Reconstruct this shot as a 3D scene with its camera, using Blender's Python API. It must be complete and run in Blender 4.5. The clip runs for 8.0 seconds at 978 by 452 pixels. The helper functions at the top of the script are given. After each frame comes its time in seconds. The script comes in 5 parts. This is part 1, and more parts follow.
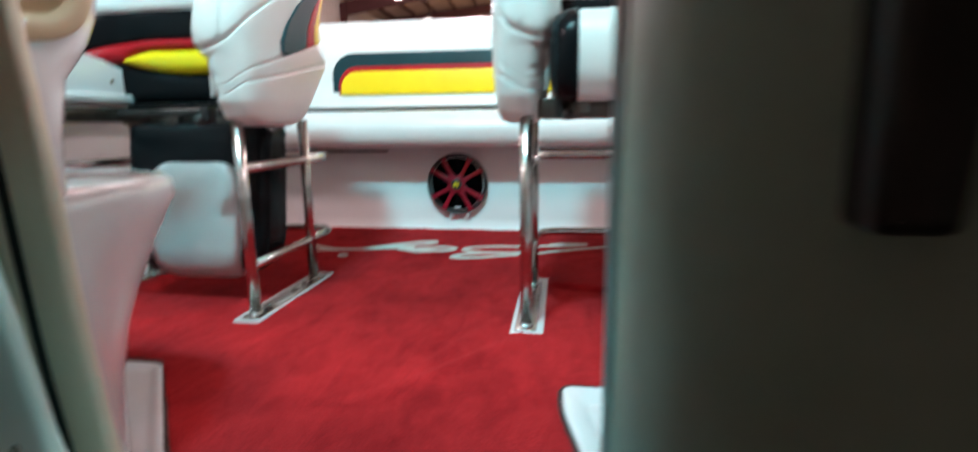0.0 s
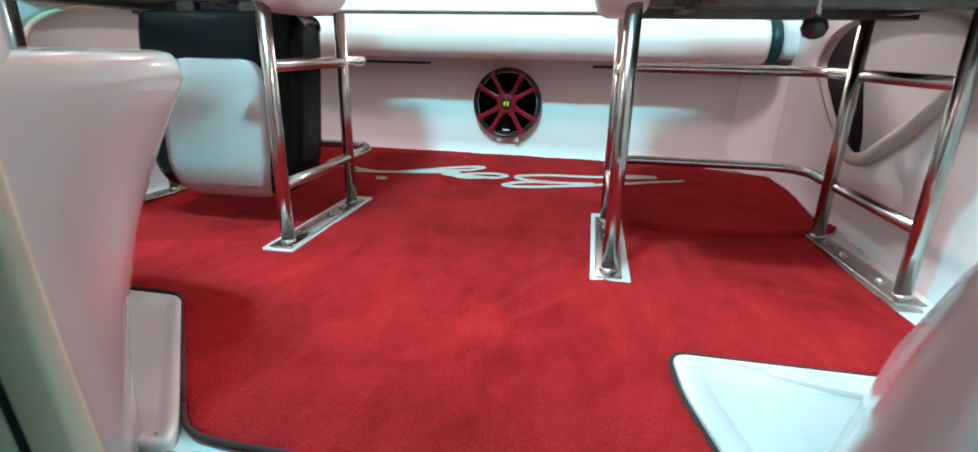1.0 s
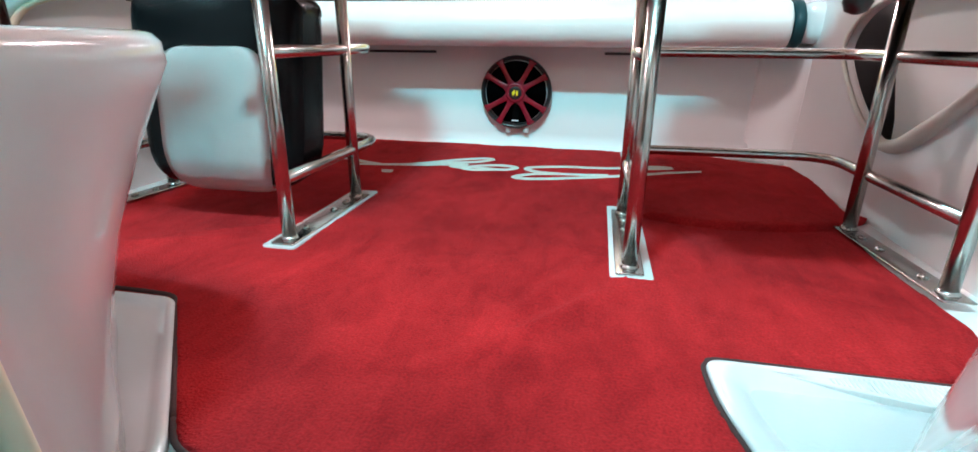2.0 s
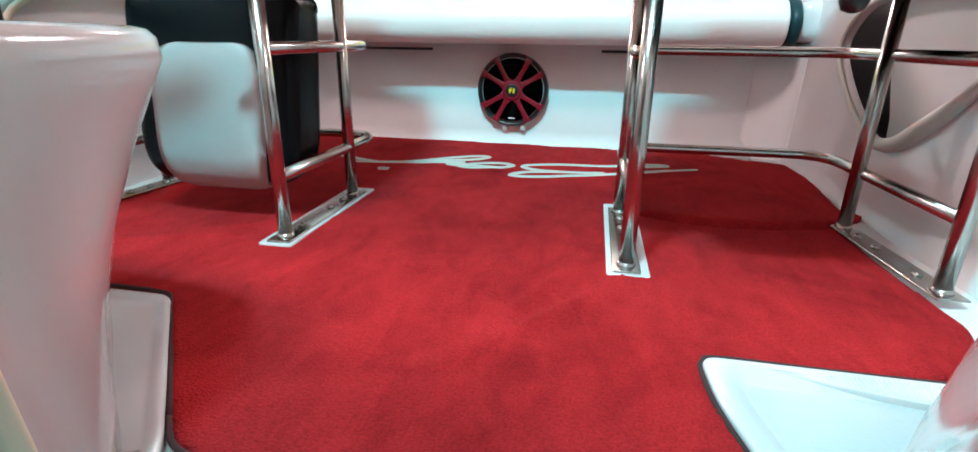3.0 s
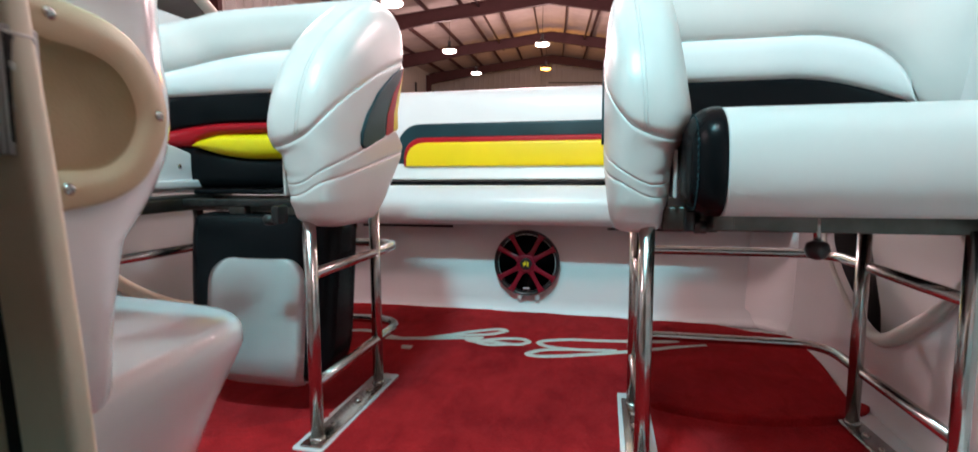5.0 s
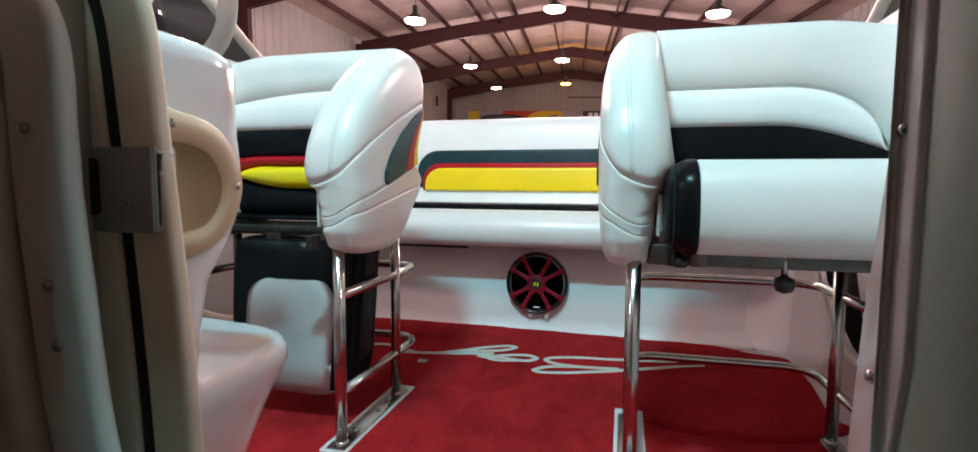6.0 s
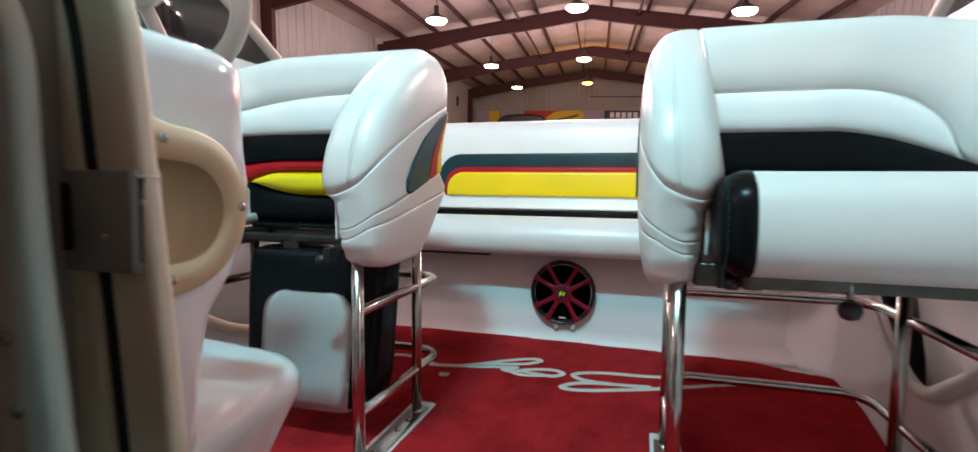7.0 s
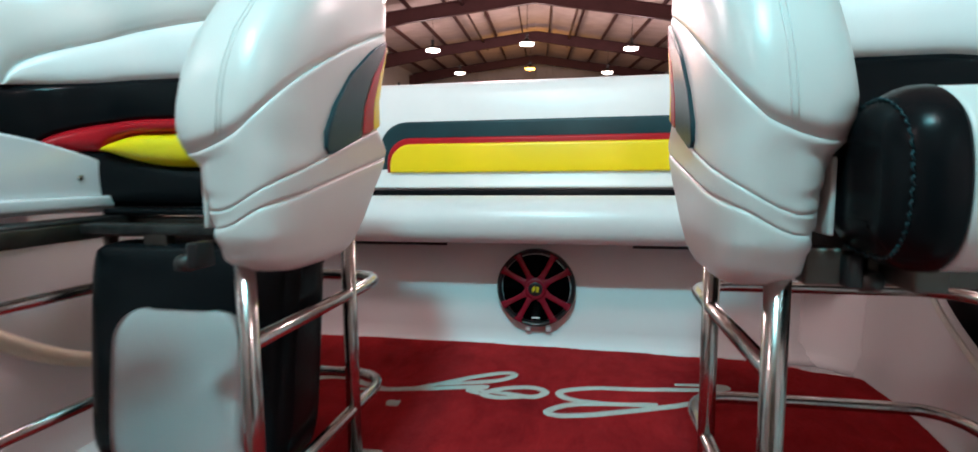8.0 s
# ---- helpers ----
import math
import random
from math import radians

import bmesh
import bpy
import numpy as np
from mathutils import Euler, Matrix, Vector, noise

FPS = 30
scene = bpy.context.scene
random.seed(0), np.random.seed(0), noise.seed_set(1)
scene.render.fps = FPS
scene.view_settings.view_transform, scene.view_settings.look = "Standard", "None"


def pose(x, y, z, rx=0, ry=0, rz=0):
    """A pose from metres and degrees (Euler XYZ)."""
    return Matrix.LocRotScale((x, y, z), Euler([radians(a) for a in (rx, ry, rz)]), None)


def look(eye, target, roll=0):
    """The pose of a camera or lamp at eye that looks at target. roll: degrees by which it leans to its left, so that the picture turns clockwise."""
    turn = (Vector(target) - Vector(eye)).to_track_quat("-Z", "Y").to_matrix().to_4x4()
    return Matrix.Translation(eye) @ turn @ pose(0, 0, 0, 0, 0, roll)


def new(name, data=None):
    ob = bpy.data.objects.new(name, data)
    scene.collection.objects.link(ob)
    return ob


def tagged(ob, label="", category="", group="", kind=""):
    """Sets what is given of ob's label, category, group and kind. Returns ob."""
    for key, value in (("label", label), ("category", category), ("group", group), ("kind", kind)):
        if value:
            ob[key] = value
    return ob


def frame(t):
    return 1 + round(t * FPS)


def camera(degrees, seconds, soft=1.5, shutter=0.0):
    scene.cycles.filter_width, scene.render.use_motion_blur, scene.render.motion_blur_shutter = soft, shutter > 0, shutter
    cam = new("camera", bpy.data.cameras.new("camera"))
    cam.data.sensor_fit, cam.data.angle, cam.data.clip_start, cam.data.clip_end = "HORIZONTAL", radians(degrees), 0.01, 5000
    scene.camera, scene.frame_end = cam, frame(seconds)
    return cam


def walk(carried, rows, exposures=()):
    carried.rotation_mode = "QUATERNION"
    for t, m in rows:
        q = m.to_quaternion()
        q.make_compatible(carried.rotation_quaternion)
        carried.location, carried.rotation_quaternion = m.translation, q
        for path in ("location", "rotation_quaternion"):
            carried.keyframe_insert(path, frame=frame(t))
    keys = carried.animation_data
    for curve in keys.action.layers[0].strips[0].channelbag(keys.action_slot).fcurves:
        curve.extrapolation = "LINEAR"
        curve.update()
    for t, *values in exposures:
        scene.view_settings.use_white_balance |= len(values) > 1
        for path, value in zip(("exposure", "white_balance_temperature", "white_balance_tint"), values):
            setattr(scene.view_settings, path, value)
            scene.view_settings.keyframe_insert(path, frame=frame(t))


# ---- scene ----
cam = camera(86.2, 8.0, shutter=0.5)
PATH = [
    (0, (0.438, 0.01, 0.445), (0.168, 1.954, 0.062), -0.7),
    (0.2, (0.37, 0.032, 0.44), (0.071, 1.941, -0.076), 1.3),
    (0.4, (0.339, 0.083, 0.415), (0.018, 1.975, -0.147), 0.9),
    (0.5, (0.337, 0.109, 0.407), (0.007, 1.989, -0.189), 1.4),
    (0.7, (0.321, 0.145, 0.399), (-0.014, 2.019, -0.213), 1.5),
    (1, (0.31, 0.193, 0.389), (-0.035, 2.056, -0.253), 1.1),
    (1.5, (0.293, 0.245, 0.373), (-0.078, 2.096, -0.288), 0.4),
    (3, (0.287, 0.246, 0.373), (-0.063, 2.096, -0.303), 0.7),
    (3.5, (0.295, 0.235, 0.391), (-0.067, 2.09, -0.262), 0.4),
    (4, (0.301, 0.231, 0.432), (-0.087, 2.118, -0.089), 0.0),
    (4.2, (0.290, 0.222, 0.476), (-0.097, 2.125, 0.022), 0.4),
    (4.5, (0.294, 0.217, 0.51), (-0.119, 2.139, 0.187), -0.2),
    (5, (0.292, 0.176, 0.556), (-0.133, 2.111, 0.349), -0.3),
    (5.2, (0.33, 0.154, 0.564), (-0.135, 2.092, 0.397), -0.2),
    (6.3, (0.343, 0.045, 0.633), (-0.17, 1.972, 0.473), 0.4),
    (6.5, (0.34, 0.045, 0.646), (-0.199, 1.964, 0.484), 0.3),
    (7, (0.304, 0.132, 0.629), (-0.265, 2.042, 0.467), 0.5),
    (7.2, (0.27, 0.223, 0.608), (-0.291, 2.139, 0.482), 3.0),
    (7.5, (0.218, 0.346, 0.557), (-0.25, 2.285, 0.413), 5.5),
    (7.7, (0.188, 0.419, 0.547), (-0.281, 2.355, 0.368), 1.4),
    (8, (0.162, 0.501, 0.578), (-0.205, 2.456, 0.372), -0.5),
]
EXPOSURES = [(0, 0.2, 6700, 14), (0.5, 0.45, 6500, 10), (3.5, 0.53, 6500, 10), (4, 0.52, 6600, 12), (4.5, 0.17, 6850, 18), (5.2, -0.26, 6950, 21), (6.5, -0.29, 6950, 21), (8, -0.36, 6800, 16)]
walk(cam, [(t, look(eye, target, roll)) for t, eye, target, roll in PATH], EXPOSURES)

from mathutils import geometry

# ---- world, exposure and lamps ----
world = bpy.data.worlds.new("night_hall")
scene.world = world
world.use_nodes = True
world.node_tree.nodes["Background"].inputs[0].default_value = (0.95, 0.80, 0.78, 1)
world.node_tree.nodes["Background"].inputs[1].default_value = 0.02

HALL = Matrix.Translation((0.34, 0.045, 0.646)) @ pose(0, 0, 0, 3.3, 1.25, 5.16)   # hall axes: x across, y along, z up, from the eye's height
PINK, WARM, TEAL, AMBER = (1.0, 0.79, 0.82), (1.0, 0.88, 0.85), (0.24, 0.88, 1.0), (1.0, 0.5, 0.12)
# lamps that light the boat: across, along, watts, colour
LAMP_X, ROW_WATTS = (-5.29, -0.83, 3.96), {-9.4: 540.0, -0.6: 230.0, 8.2: 800.0, 17.0: 620.0, 26.0: 600.0}
HALL_LIGHTS = [(-0.83, 34.2, 420.0, AMBER)] + [(x, y, watts, WARM if y < -5 else PINK) for y, watts in ROW_WATTS.items() for x in LAMP_X]
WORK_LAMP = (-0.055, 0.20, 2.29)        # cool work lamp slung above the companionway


def point_lamp(name, place, watts, colour, radius):
    data = bpy.data.lights.new(name, "POINT")
    data.energy, data.color, data.shadow_soft_size = watts, colour, radius
    ob = new(name, data)
    ob.location = place
    return ob


# ---- materials ----
def mat(name, colour, rough=0.5, metal=0.0, coat=0.0, grain=0.0, scale=400.0, vary=0.0, vscale=6.0, dark=None, bump=0.0, bscale=40.0, detail=4.0, spec=0.5, sheen=0.0):
    """Principled surface: colour varied at a broad scale, fine grain and a slow waviness as relief."""
    m = bpy.data.materials.new(name)
    m.use_nodes = True
    nt = m.node_tree
    b = nt.nodes["Principled BSDF"]
    b.inputs["Base Color"].default_value = (*colour, 1)
    b.inputs["Roughness"].default_value = rough
    b.inputs["Metallic"].default_value = metal
    b.inputs["Coat Weight"].default_value = coat
    b.inputs["Coat Roughness"].default_value = 0.08
    b.inputs["Specular IOR Level"].default_value = spec
    if sheen:
        b.inputs["Sheen Weight"].default_value = sheen
        b.inputs["Sheen Roughness"].default_value = 0.5
    tc = nt.nodes.new("ShaderNodeTexCoord")
    if vary:
        n = nt.nodes.new("ShaderNodeTexNoise")
        n.inputs["Scale"].default_value, n.inputs["Detail"].default_value, n.inputs["Roughness"].default_value = vscale, detail, 0.6
        nt.links.new(tc.outputs["Object"], n.inputs["Vector"])
        r = nt.nodes.new("ShaderNodeValToRGB")
        r.color_ramp.elements[0].position, r.color_ramp.elements[1].position = 0.5 - vary, 0.5 + vary
        d = dark or [c * 0.8 for c in colour]
        r.color_ramp.elements[0].color, r.color_ramp.elements[1].color = (*d, 1), (*colour, 1)
        nt.links.new(n.outputs["Fac"], r.inputs["Fac"])
        nt.links.new(r.outputs["Color"], b.inputs["Base Color"])
        q = nt.nodes.new("ShaderNodeMapRange")
        q.inputs["To Min"].default_value, q.inputs["To Max"].default_value = rough * 1.2, rough * 0.85
        nt.links.new(n.outputs["Fac"], q.inputs["Value"])
        nt.links.new(q.outputs["Result"], b.inputs["Roughness"])
    last = None
    for amount, size, dist in ((grain, scale, 0.0006), (bump, bscale, 0.004)):
        if amount:
            n = nt.nodes.new("ShaderNodeTexNoise")
            n.inputs["Scale"].default_value, n.inputs["Detail"].default_value = size, 3
            nt.links.new(tc.outputs["Object"], n.inputs["Vector"])
            u = nt.nodes.new("ShaderNodeBump")
            u.inputs["Strength"].default_value, u.inputs["Distance"].default_value = amount, dist
            nt.links.new(n.outputs["Fac"], u.inputs["Height"])
            if last:
                nt.links.new(last.outputs["Normal"], u.inputs["Normal"])
            last = u
    if last:
        nt.links.new(last.outputs["Normal"], b.inputs["Normal"])
    return m


def glow(name, colour, strength):
    m = bpy.data.materials.new(name)
    m.use_nodes = True
    b = m.node_tree.nodes["Principled BSDF"]
    b.inputs["Base Color"].default_value = (*colour, 1)
    b.inputs["Emission Color"].default_value = (*colour, 1)
    b.inputs["Emission Strength"].default_value = strength
    return m


GEL = mat("gelcoat", (0.72, 0.705, 0.71), 0.15, coat=0.5, vary=0.35, vscale=3.0, dark=(0.64, 0.625, 0.63), bump=0.03, bscale=9)
GEL_WALL = mat("gelcoat_matt", (0.79, 0.78, 0.78), 0.5, vary=0.35, vscale=3.0, dark=(0.72, 0.71, 0.71), bump=0.03, bscale=9, spec=0.35)
# darker gelcoat copy for the foot tray's pan; the shade is in its colour
GEL_SHADED = mat("gelcoat_shaded", (0.56, 0.57, 0.58), 0.35, vary=0.3, vscale=6, dark=(0.50, 0.51, 0.52), grain=0.5, scale=260, bump=0.12, bscale=180)
# paler copy of the gelcoat, lifting surfaces the lamps leave too dark
GEL_LIT = mat("gelcoat_lit", (0.82, 0.80, 0.80), 0.15, coat=0.5, vary=0.35, vscale=3.0, dark=(0.76, 0.74, 0.74), bump=0.03, bscale=9)
VINYL = mat("white_vinyl", (0.69, 0.68, 0.655), 0.31, grain=0.25, scale=700, vary=0.3, vscale=4, dark=(0.61, 0.60, 0.575), bump=0.10, bscale=14)
VINYL_NEW = mat("bright_vinyl", (0.80, 0.80, 0.79), 0.30, grain=0.2, scale=700, vary=0.3, vscale=5, dark=(0.74, 0.74, 0.73), bump=0.05, bscale=14)
BLACK_V = mat("black_vinyl", (0.005, 0.006, 0.007), 0.24, spec=0.09, grain=0.15, scale=600, vary=0.3, vscale=8, dark=(0.004, 0.005, 0.006), bump=0.06, bscale=20)
CHAR_V = mat("charcoal_vinyl", (0.009, 0.050, 0.060), 0.34, spec=0.2, grain=0.4, scale=600, vary=0.3, vscale=8, dark=(0.008, 0.032, 0.038))
RED_V = mat("crimson_vinyl", (0.46, 0.007, 0.014), 0.36, spec=0.22, grain=0.3, scale=600, vary=0.3, vscale=8, dark=(0.38, 0.006, 0.012))
YEL_V = mat("yellow_vinyl", (0.93, 0.66, 0.004), 0.36, grain=0.3, scale=600, vary=0.3, vscale=8, dark=(0.88, 0.62, 0.004))
STEEL = mat("polished_steel", (0.50, 0.475, 0.45), 0.21, metal=1.0, vary=0.3, vscale=30, dark=(0.40, 0.38, 0.36))
ALU = mat("dull_aluminium", (0.15, 0.14, 0.125), 0.42, metal=1.0, vary=0.25, vscale=18, dark=(0.09, 0.08, 0.07), bump=0.1, bscale=60)
DARK_M = mat("dark_hinge_metal", (0.07, 0.068, 0.065), 0.45, metal=0.7, vary=0.25, vscale=30, dark=(0.02, 0.02, 0.02))
PLASTIC = mat("black_plastic", (0.012, 0.012, 0.013), 0.3, grain=0.2, scale=500)
SPK_RED = mat("red_lacquer", (0.24, 0.008, 0.022), 0.25, coat=0.4)
SPK_YEL = mat("yellow_mark", (0.75, 0.60, 0.02), 0.4)
BEIGE = mat("beige_plastic", (0.52, 0.39, 0.25), 0.42, vary=0.3, vscale=12, dark=(0.46, 0.345, 0.215), grain=0.2, scale=500)
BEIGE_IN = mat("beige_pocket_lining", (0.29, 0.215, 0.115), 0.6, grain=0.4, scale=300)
TRIM = mat("cream_door_trim", (0.84, 0.73, 0.57), 0.5, vary=0.25, vscale=10, dark=(0.74, 0.64, 0.48), bump=0.06, bscale=20)
GASKET = mat("black_rubber_gasket", (0.012, 0.011, 0.010), 0.75, grain=0.6, scale=200)
STRIP = mat("grey_screw_strip", (0.80, 0.765, 0.69), 0.4, vary=0.3, vscale=8, dark=(0.70, 0.67, 0.60), grain=0.2, scale=300)
LINER = mat("grey_cabin_headliner", (0.62, 0.57, 0.49), 0.85, grain=0.8, scale=350, vary=0.3, vscale=5, dark=(0.50, 0.46, 0.39), bump=0.1, bscale=30)
STRIKE = mat("strike_plate_metal", (0.34, 0.325, 0.30), 0.5, metal=0.3, vary=0.3, vscale=25, dark=(0.27, 0.26, 0.24))
TAUPE = mat("taupe_vinyl", (0.27, 0.25, 0.215), 0.6, grain=0.3, scale=500, vary=0.3, vscale=6, dark=(0.21, 0.195, 0.165), bump=0.08, bscale=25)
SKY_V = mat("sea_green_vinyl", (0.37, 0.48, 0.41), 0.5, grain=0.2, scale=450, vary=0.4, vscale=12, dark=(0.26, 0.35, 0.29), bump=0.12, bscale=30)
# unseen cabin surfaces, kept pale to bounce light onto the door frame
CABIN = mat("beige_cabin_fabric", (0.74, 0.68, 0.60), 0.85, grain=0.6, scale=300, vary=0.3, vscale=4, dark=(0.48, 0.43, 0.36))
GLASS = mat("dark_tinted_glass", (0.015, 0.017, 0.02), 0.08, coat=0.5)
BIND = mat("dark_carpet_binding", (0.05, 0.018, 0.018), 0.9, grain=1.0, scale=300)
LOGO = mat("pale_inlaid_carpet", (0.56, 0.58, 0.54), 0.9, grain=1.0, scale=600, vary=0.2, vscale=200, dark=(0.42, 0.44, 0.4))
ROOF = mat("roof_insulation", (0.52, 0.42, 0.37), 0.8, vary=0.3, vscale=0.9, dark=(0.36, 0.28, 0.24), bump=0.5, bscale=3)
BEAM = mat("oxide_red_beam", (0.055, 0.015, 0.014), 0.65, spec=0.25, vary=0.3, vscale=2, dark=(0.036, 0.011, 0.010))
CLAD = mat("white_wall_cladding", (0.62, 0.58, 0.54), 0.6, vary=0.3, vscale=0.7, dark=(0.54, 0.50, 0.46))
CONCRETE = mat("hall_concrete", (0.30, 0.29, 0.27), 0.7, vary=0.3, vscale=0.8, dark=(0.22, 0.21, 0.2), bump=0.1, bscale=8)
HULL_OUT = mat("hull_outside", (0.75, 0.75, 0.75), 0.25, coat=0.4, vary=0.3, vscale=2, dark=(0.68, 0.68, 0.68))
GREY_B = mat("grey_banner", (0.36, 0.33, 0.37), 0.7, vary=0.3, vscale=2, dark=(0.28, 0.26, 0.29))
YEL_B = mat("yellow_banner", (0.72, 0.50, 0.03), 0.7, vary=0.3, vscale=2)
RED_B = mat("red_banner", (0.50, 0.05, 0.02), 0.7, vary=0.3, vscale=2)
NAVY_B = mat("navy_banner", (0.04, 0.05, 0.11), 0.7, vary=0.3, vscale=2)
WHITE_B = mat("white_print", (0.75, 0.75, 0.75), 0.7)
WHEEL = mat("off_white_wheel_rim", (0.62, 0.61, 0.56), 0.5, grain=0.4, scale=500)
LAMP_ON = glow("lamp_glass_lit", (1.0, 0.90, 0.86), 14.0)
LAMP_AMBER = glow("lamp_glass_amber", (1.0, 0.50, 0.10), 9.0)
LAMP_COOL = glow("lamp_glass_cool", (0.70, 1.0, 0.97), 14.0)


def carpet_material():
    m = mat("red_pile_carpet", (0.42, 0.012, 0.018), 0.95, spec=0.05)
    nt = m.node_tree
    b = nt.nodes["Principled BSDF"]
    tc = nt.nodes.new("ShaderNodeTexCoord")
    big = nt.nodes.new("ShaderNodeTexNoise")
    big.inputs["Scale"].default_value, big.inputs["Detail"].default_value, big.inputs["Roughness"].default_value = 3.2, 5, 0.62
    big.inputs["Distortion"].default_value = 0.6
    fine = nt.nodes.new("ShaderNodeTexNoise")
    fine.inputs["Scale"].default_value, fine.inputs["Detail"].default_value = 300, 6
    for n in (big, fine):
        nt.links.new(tc.outputs["Object"], n.inputs["Vector"])
    mid = nt.nodes.new("ShaderNodeTexNoise")
    mid.inputs["Scale"].default_value, mid.inputs["Detail"].default_value, mid.inputs["Distortion"].default_value = 19, 7, 0.8
    mid.inputs["Roughness"].default_value = 0.68
    # brushed pile: streaks that run fore and aft, slightly askew
    comb = nt.nodes.new("ShaderNodeMapping")
    comb.inputs["Rotation"].default_value = (0, 0, 0.35)
    comb.inputs["Scale"].default_value = (1.0, 0.45, 1.0)
    nt.links.new(tc.outputs["Object"], comb.inputs["Vector"])
    nt.links.new(comb.outputs["Vector"], mid.inputs["Vector"])
    blend = nt.nodes.new("ShaderNodeMix")
    blend.inputs["Factor"].default_value = 0.42
    nt.links.new(big.outputs["Fac"], blend.inputs[2])
    nt.links.new(mid.outputs["Fac"], blend.inputs[3])
    r = nt.nodes.new("ShaderNodeValToRGB")
    r.color_ramp.elements[0].position, r.color_ramp.elements[1].position = 0.34, 0.64
    r.color_ramp.elements[0].color, r.color_ramp.elements[1].color = (0.27, 0.009, 0.012, 1), (0.60, 0.026, 0.030, 1)
    nt.links.new(blend.outputs[0], r.inputs["Fac"])
    mix = nt.nodes.new("ShaderNodeMix")
    mix.data_type, mix.blend_type = "RGBA", "MULTIPLY"
    mix.inputs["Factor"].default_value = 0.55
    r2 = nt.nodes.new("ShaderNodeValToRGB")
    r2.color_ramp.elements[0].position, r2.color_ramp.elements[1].position = 0.3, 0.7
    r2.color_ramp.elements[0].color, r2.color_ramp.elements[1].color = (0.26, 0.22, 0.22, 1), (1, 1, 1, 1)
    nt.links.new(fine.outputs["Fac"], r2.inputs["Fac"])
    nt.links.new(r.outputs["Color"], mix.inputs[6])
    nt.links.new(r2.outputs["Color"], mix.inputs[7])
    nt.links.new(mix.outputs[2], b.inputs["Base Color"])
    b.inputs["Sheen Weight"].default_value, b.inputs["Sheen Roughness"].default_value = 0.06, 0.45
    b.inputs["Sheen Tint"].default_value = (1.0, 0.25, 0.28, 1)
    u = nt.nodes.new("ShaderNodeBump")
    u.inputs["Strength"].default_value, u.inputs["Distance"].default_value = 0.9, 0.004
    nt.links.new(fine.outputs["Fac"], u.inputs["Height"])
    u2 = nt.nodes.new("ShaderNodeBump")
    u2.inputs["Strength"].default_value, u2.inputs["Distance"].default_value = 0.35, 0.012
    nt.links.new(big.outputs["Fac"], u2.inputs["Height"])
    nt.links.new(u.outputs["Normal"], u2.inputs["Normal"])
    nt.links.new(u2.outputs["Normal"], b.inputs["Normal"])
    return m


CARPET = carpet_material()


# ---- mesh helpers ----
def part(name, bm, material, parent=None, label="", smooth=True):
    """Links a bmesh as one mesh object, under a thing or a part if one is given."""
    bmesh.ops.recalc_face_normals(bm, faces=bm.faces)
    me = bpy.data.meshes.new(name)
    bm.to_mesh(me)
    bm.free()
    me.materials.append(material)
    if smooth:
        for p in me.polygons:
            p.use_smooth = True
    ob = new(name, me)
    if parent:
        ob.parent = parent
    if label:
        ob["label"] = label
    return ob


def holder(name, place, label, category, group=""):
    e = new(name)
    e.location = place
    tagged(e, label, category, group)
    bpy.context.view_layer.update()
    return e


def under(ob, parent):
    """Parents ob and keeps it where it stands."""
    ob.parent = parent
    ob.matrix_parent_inverse = Matrix.Translation(parent.location).inverted()
    return ob


def sub(ob, piece):
    """Hangs a small piece under a part that stands in world places."""
    ob.parent = piece
    return ob


def spline(pts, n=8, closed=True):
    """A smooth line through the given points, n steps between each two."""
    pts = [Vector(p) for p in pts]
    k = len(pts)
    out = []
    for i in range(k if closed else k - 1):
        p0, p1, p2, p3 = ((pts[(i + a) % k] if closed else pts[min(max(i + a, 0), k - 1)]) for a in (-1, 0, 1, 2))
        for j in range(n):
            t = j / n
            out.append(0.5 * ((2 * p1) + (p2 - p0) * t + (2 * p0 - 5 * p1 + 4 * p2 - p3) * t * t + (3 * p1 - p0 - 3 * p2 + p3) * t ** 3))
    if not closed:
        out.append(pts[-1])
    return out


def inset(pts, d):
    """Moves a closed counter-clockwise outline inwards by d."""
    out = []
    k = len(pts)
    for i in range(k):
        a, b, c = pts[i - 1], pts[i], pts[(i + 1) % k]
        e1, e2 = (b - a), (c - b)
        n1, n2 = Vector((-e1.y, e1.x)), Vector((-e2.y, e2.x))
        n = (n1.normalized() if n1.length else n2) + (n2.normalized() if n2.length else n1)
        out.append(b + n.normalized() * d if n.length > 1e-6 else b.copy())
    return out


def area(pts):
    return sum(pts[i - 1].x * pts[i].y - pts[i].x * pts[i - 1].y for i in range(len(pts))) / 2


def cap(bm, ring):
    """Closes a ring of vertices, also a concave one."""
    for t in geometry.tessellate_polygon([[v.co for v in ring]]):
        try:
            bm.faces.new([ring[i] for i in t])
        except ValueError:
            pass


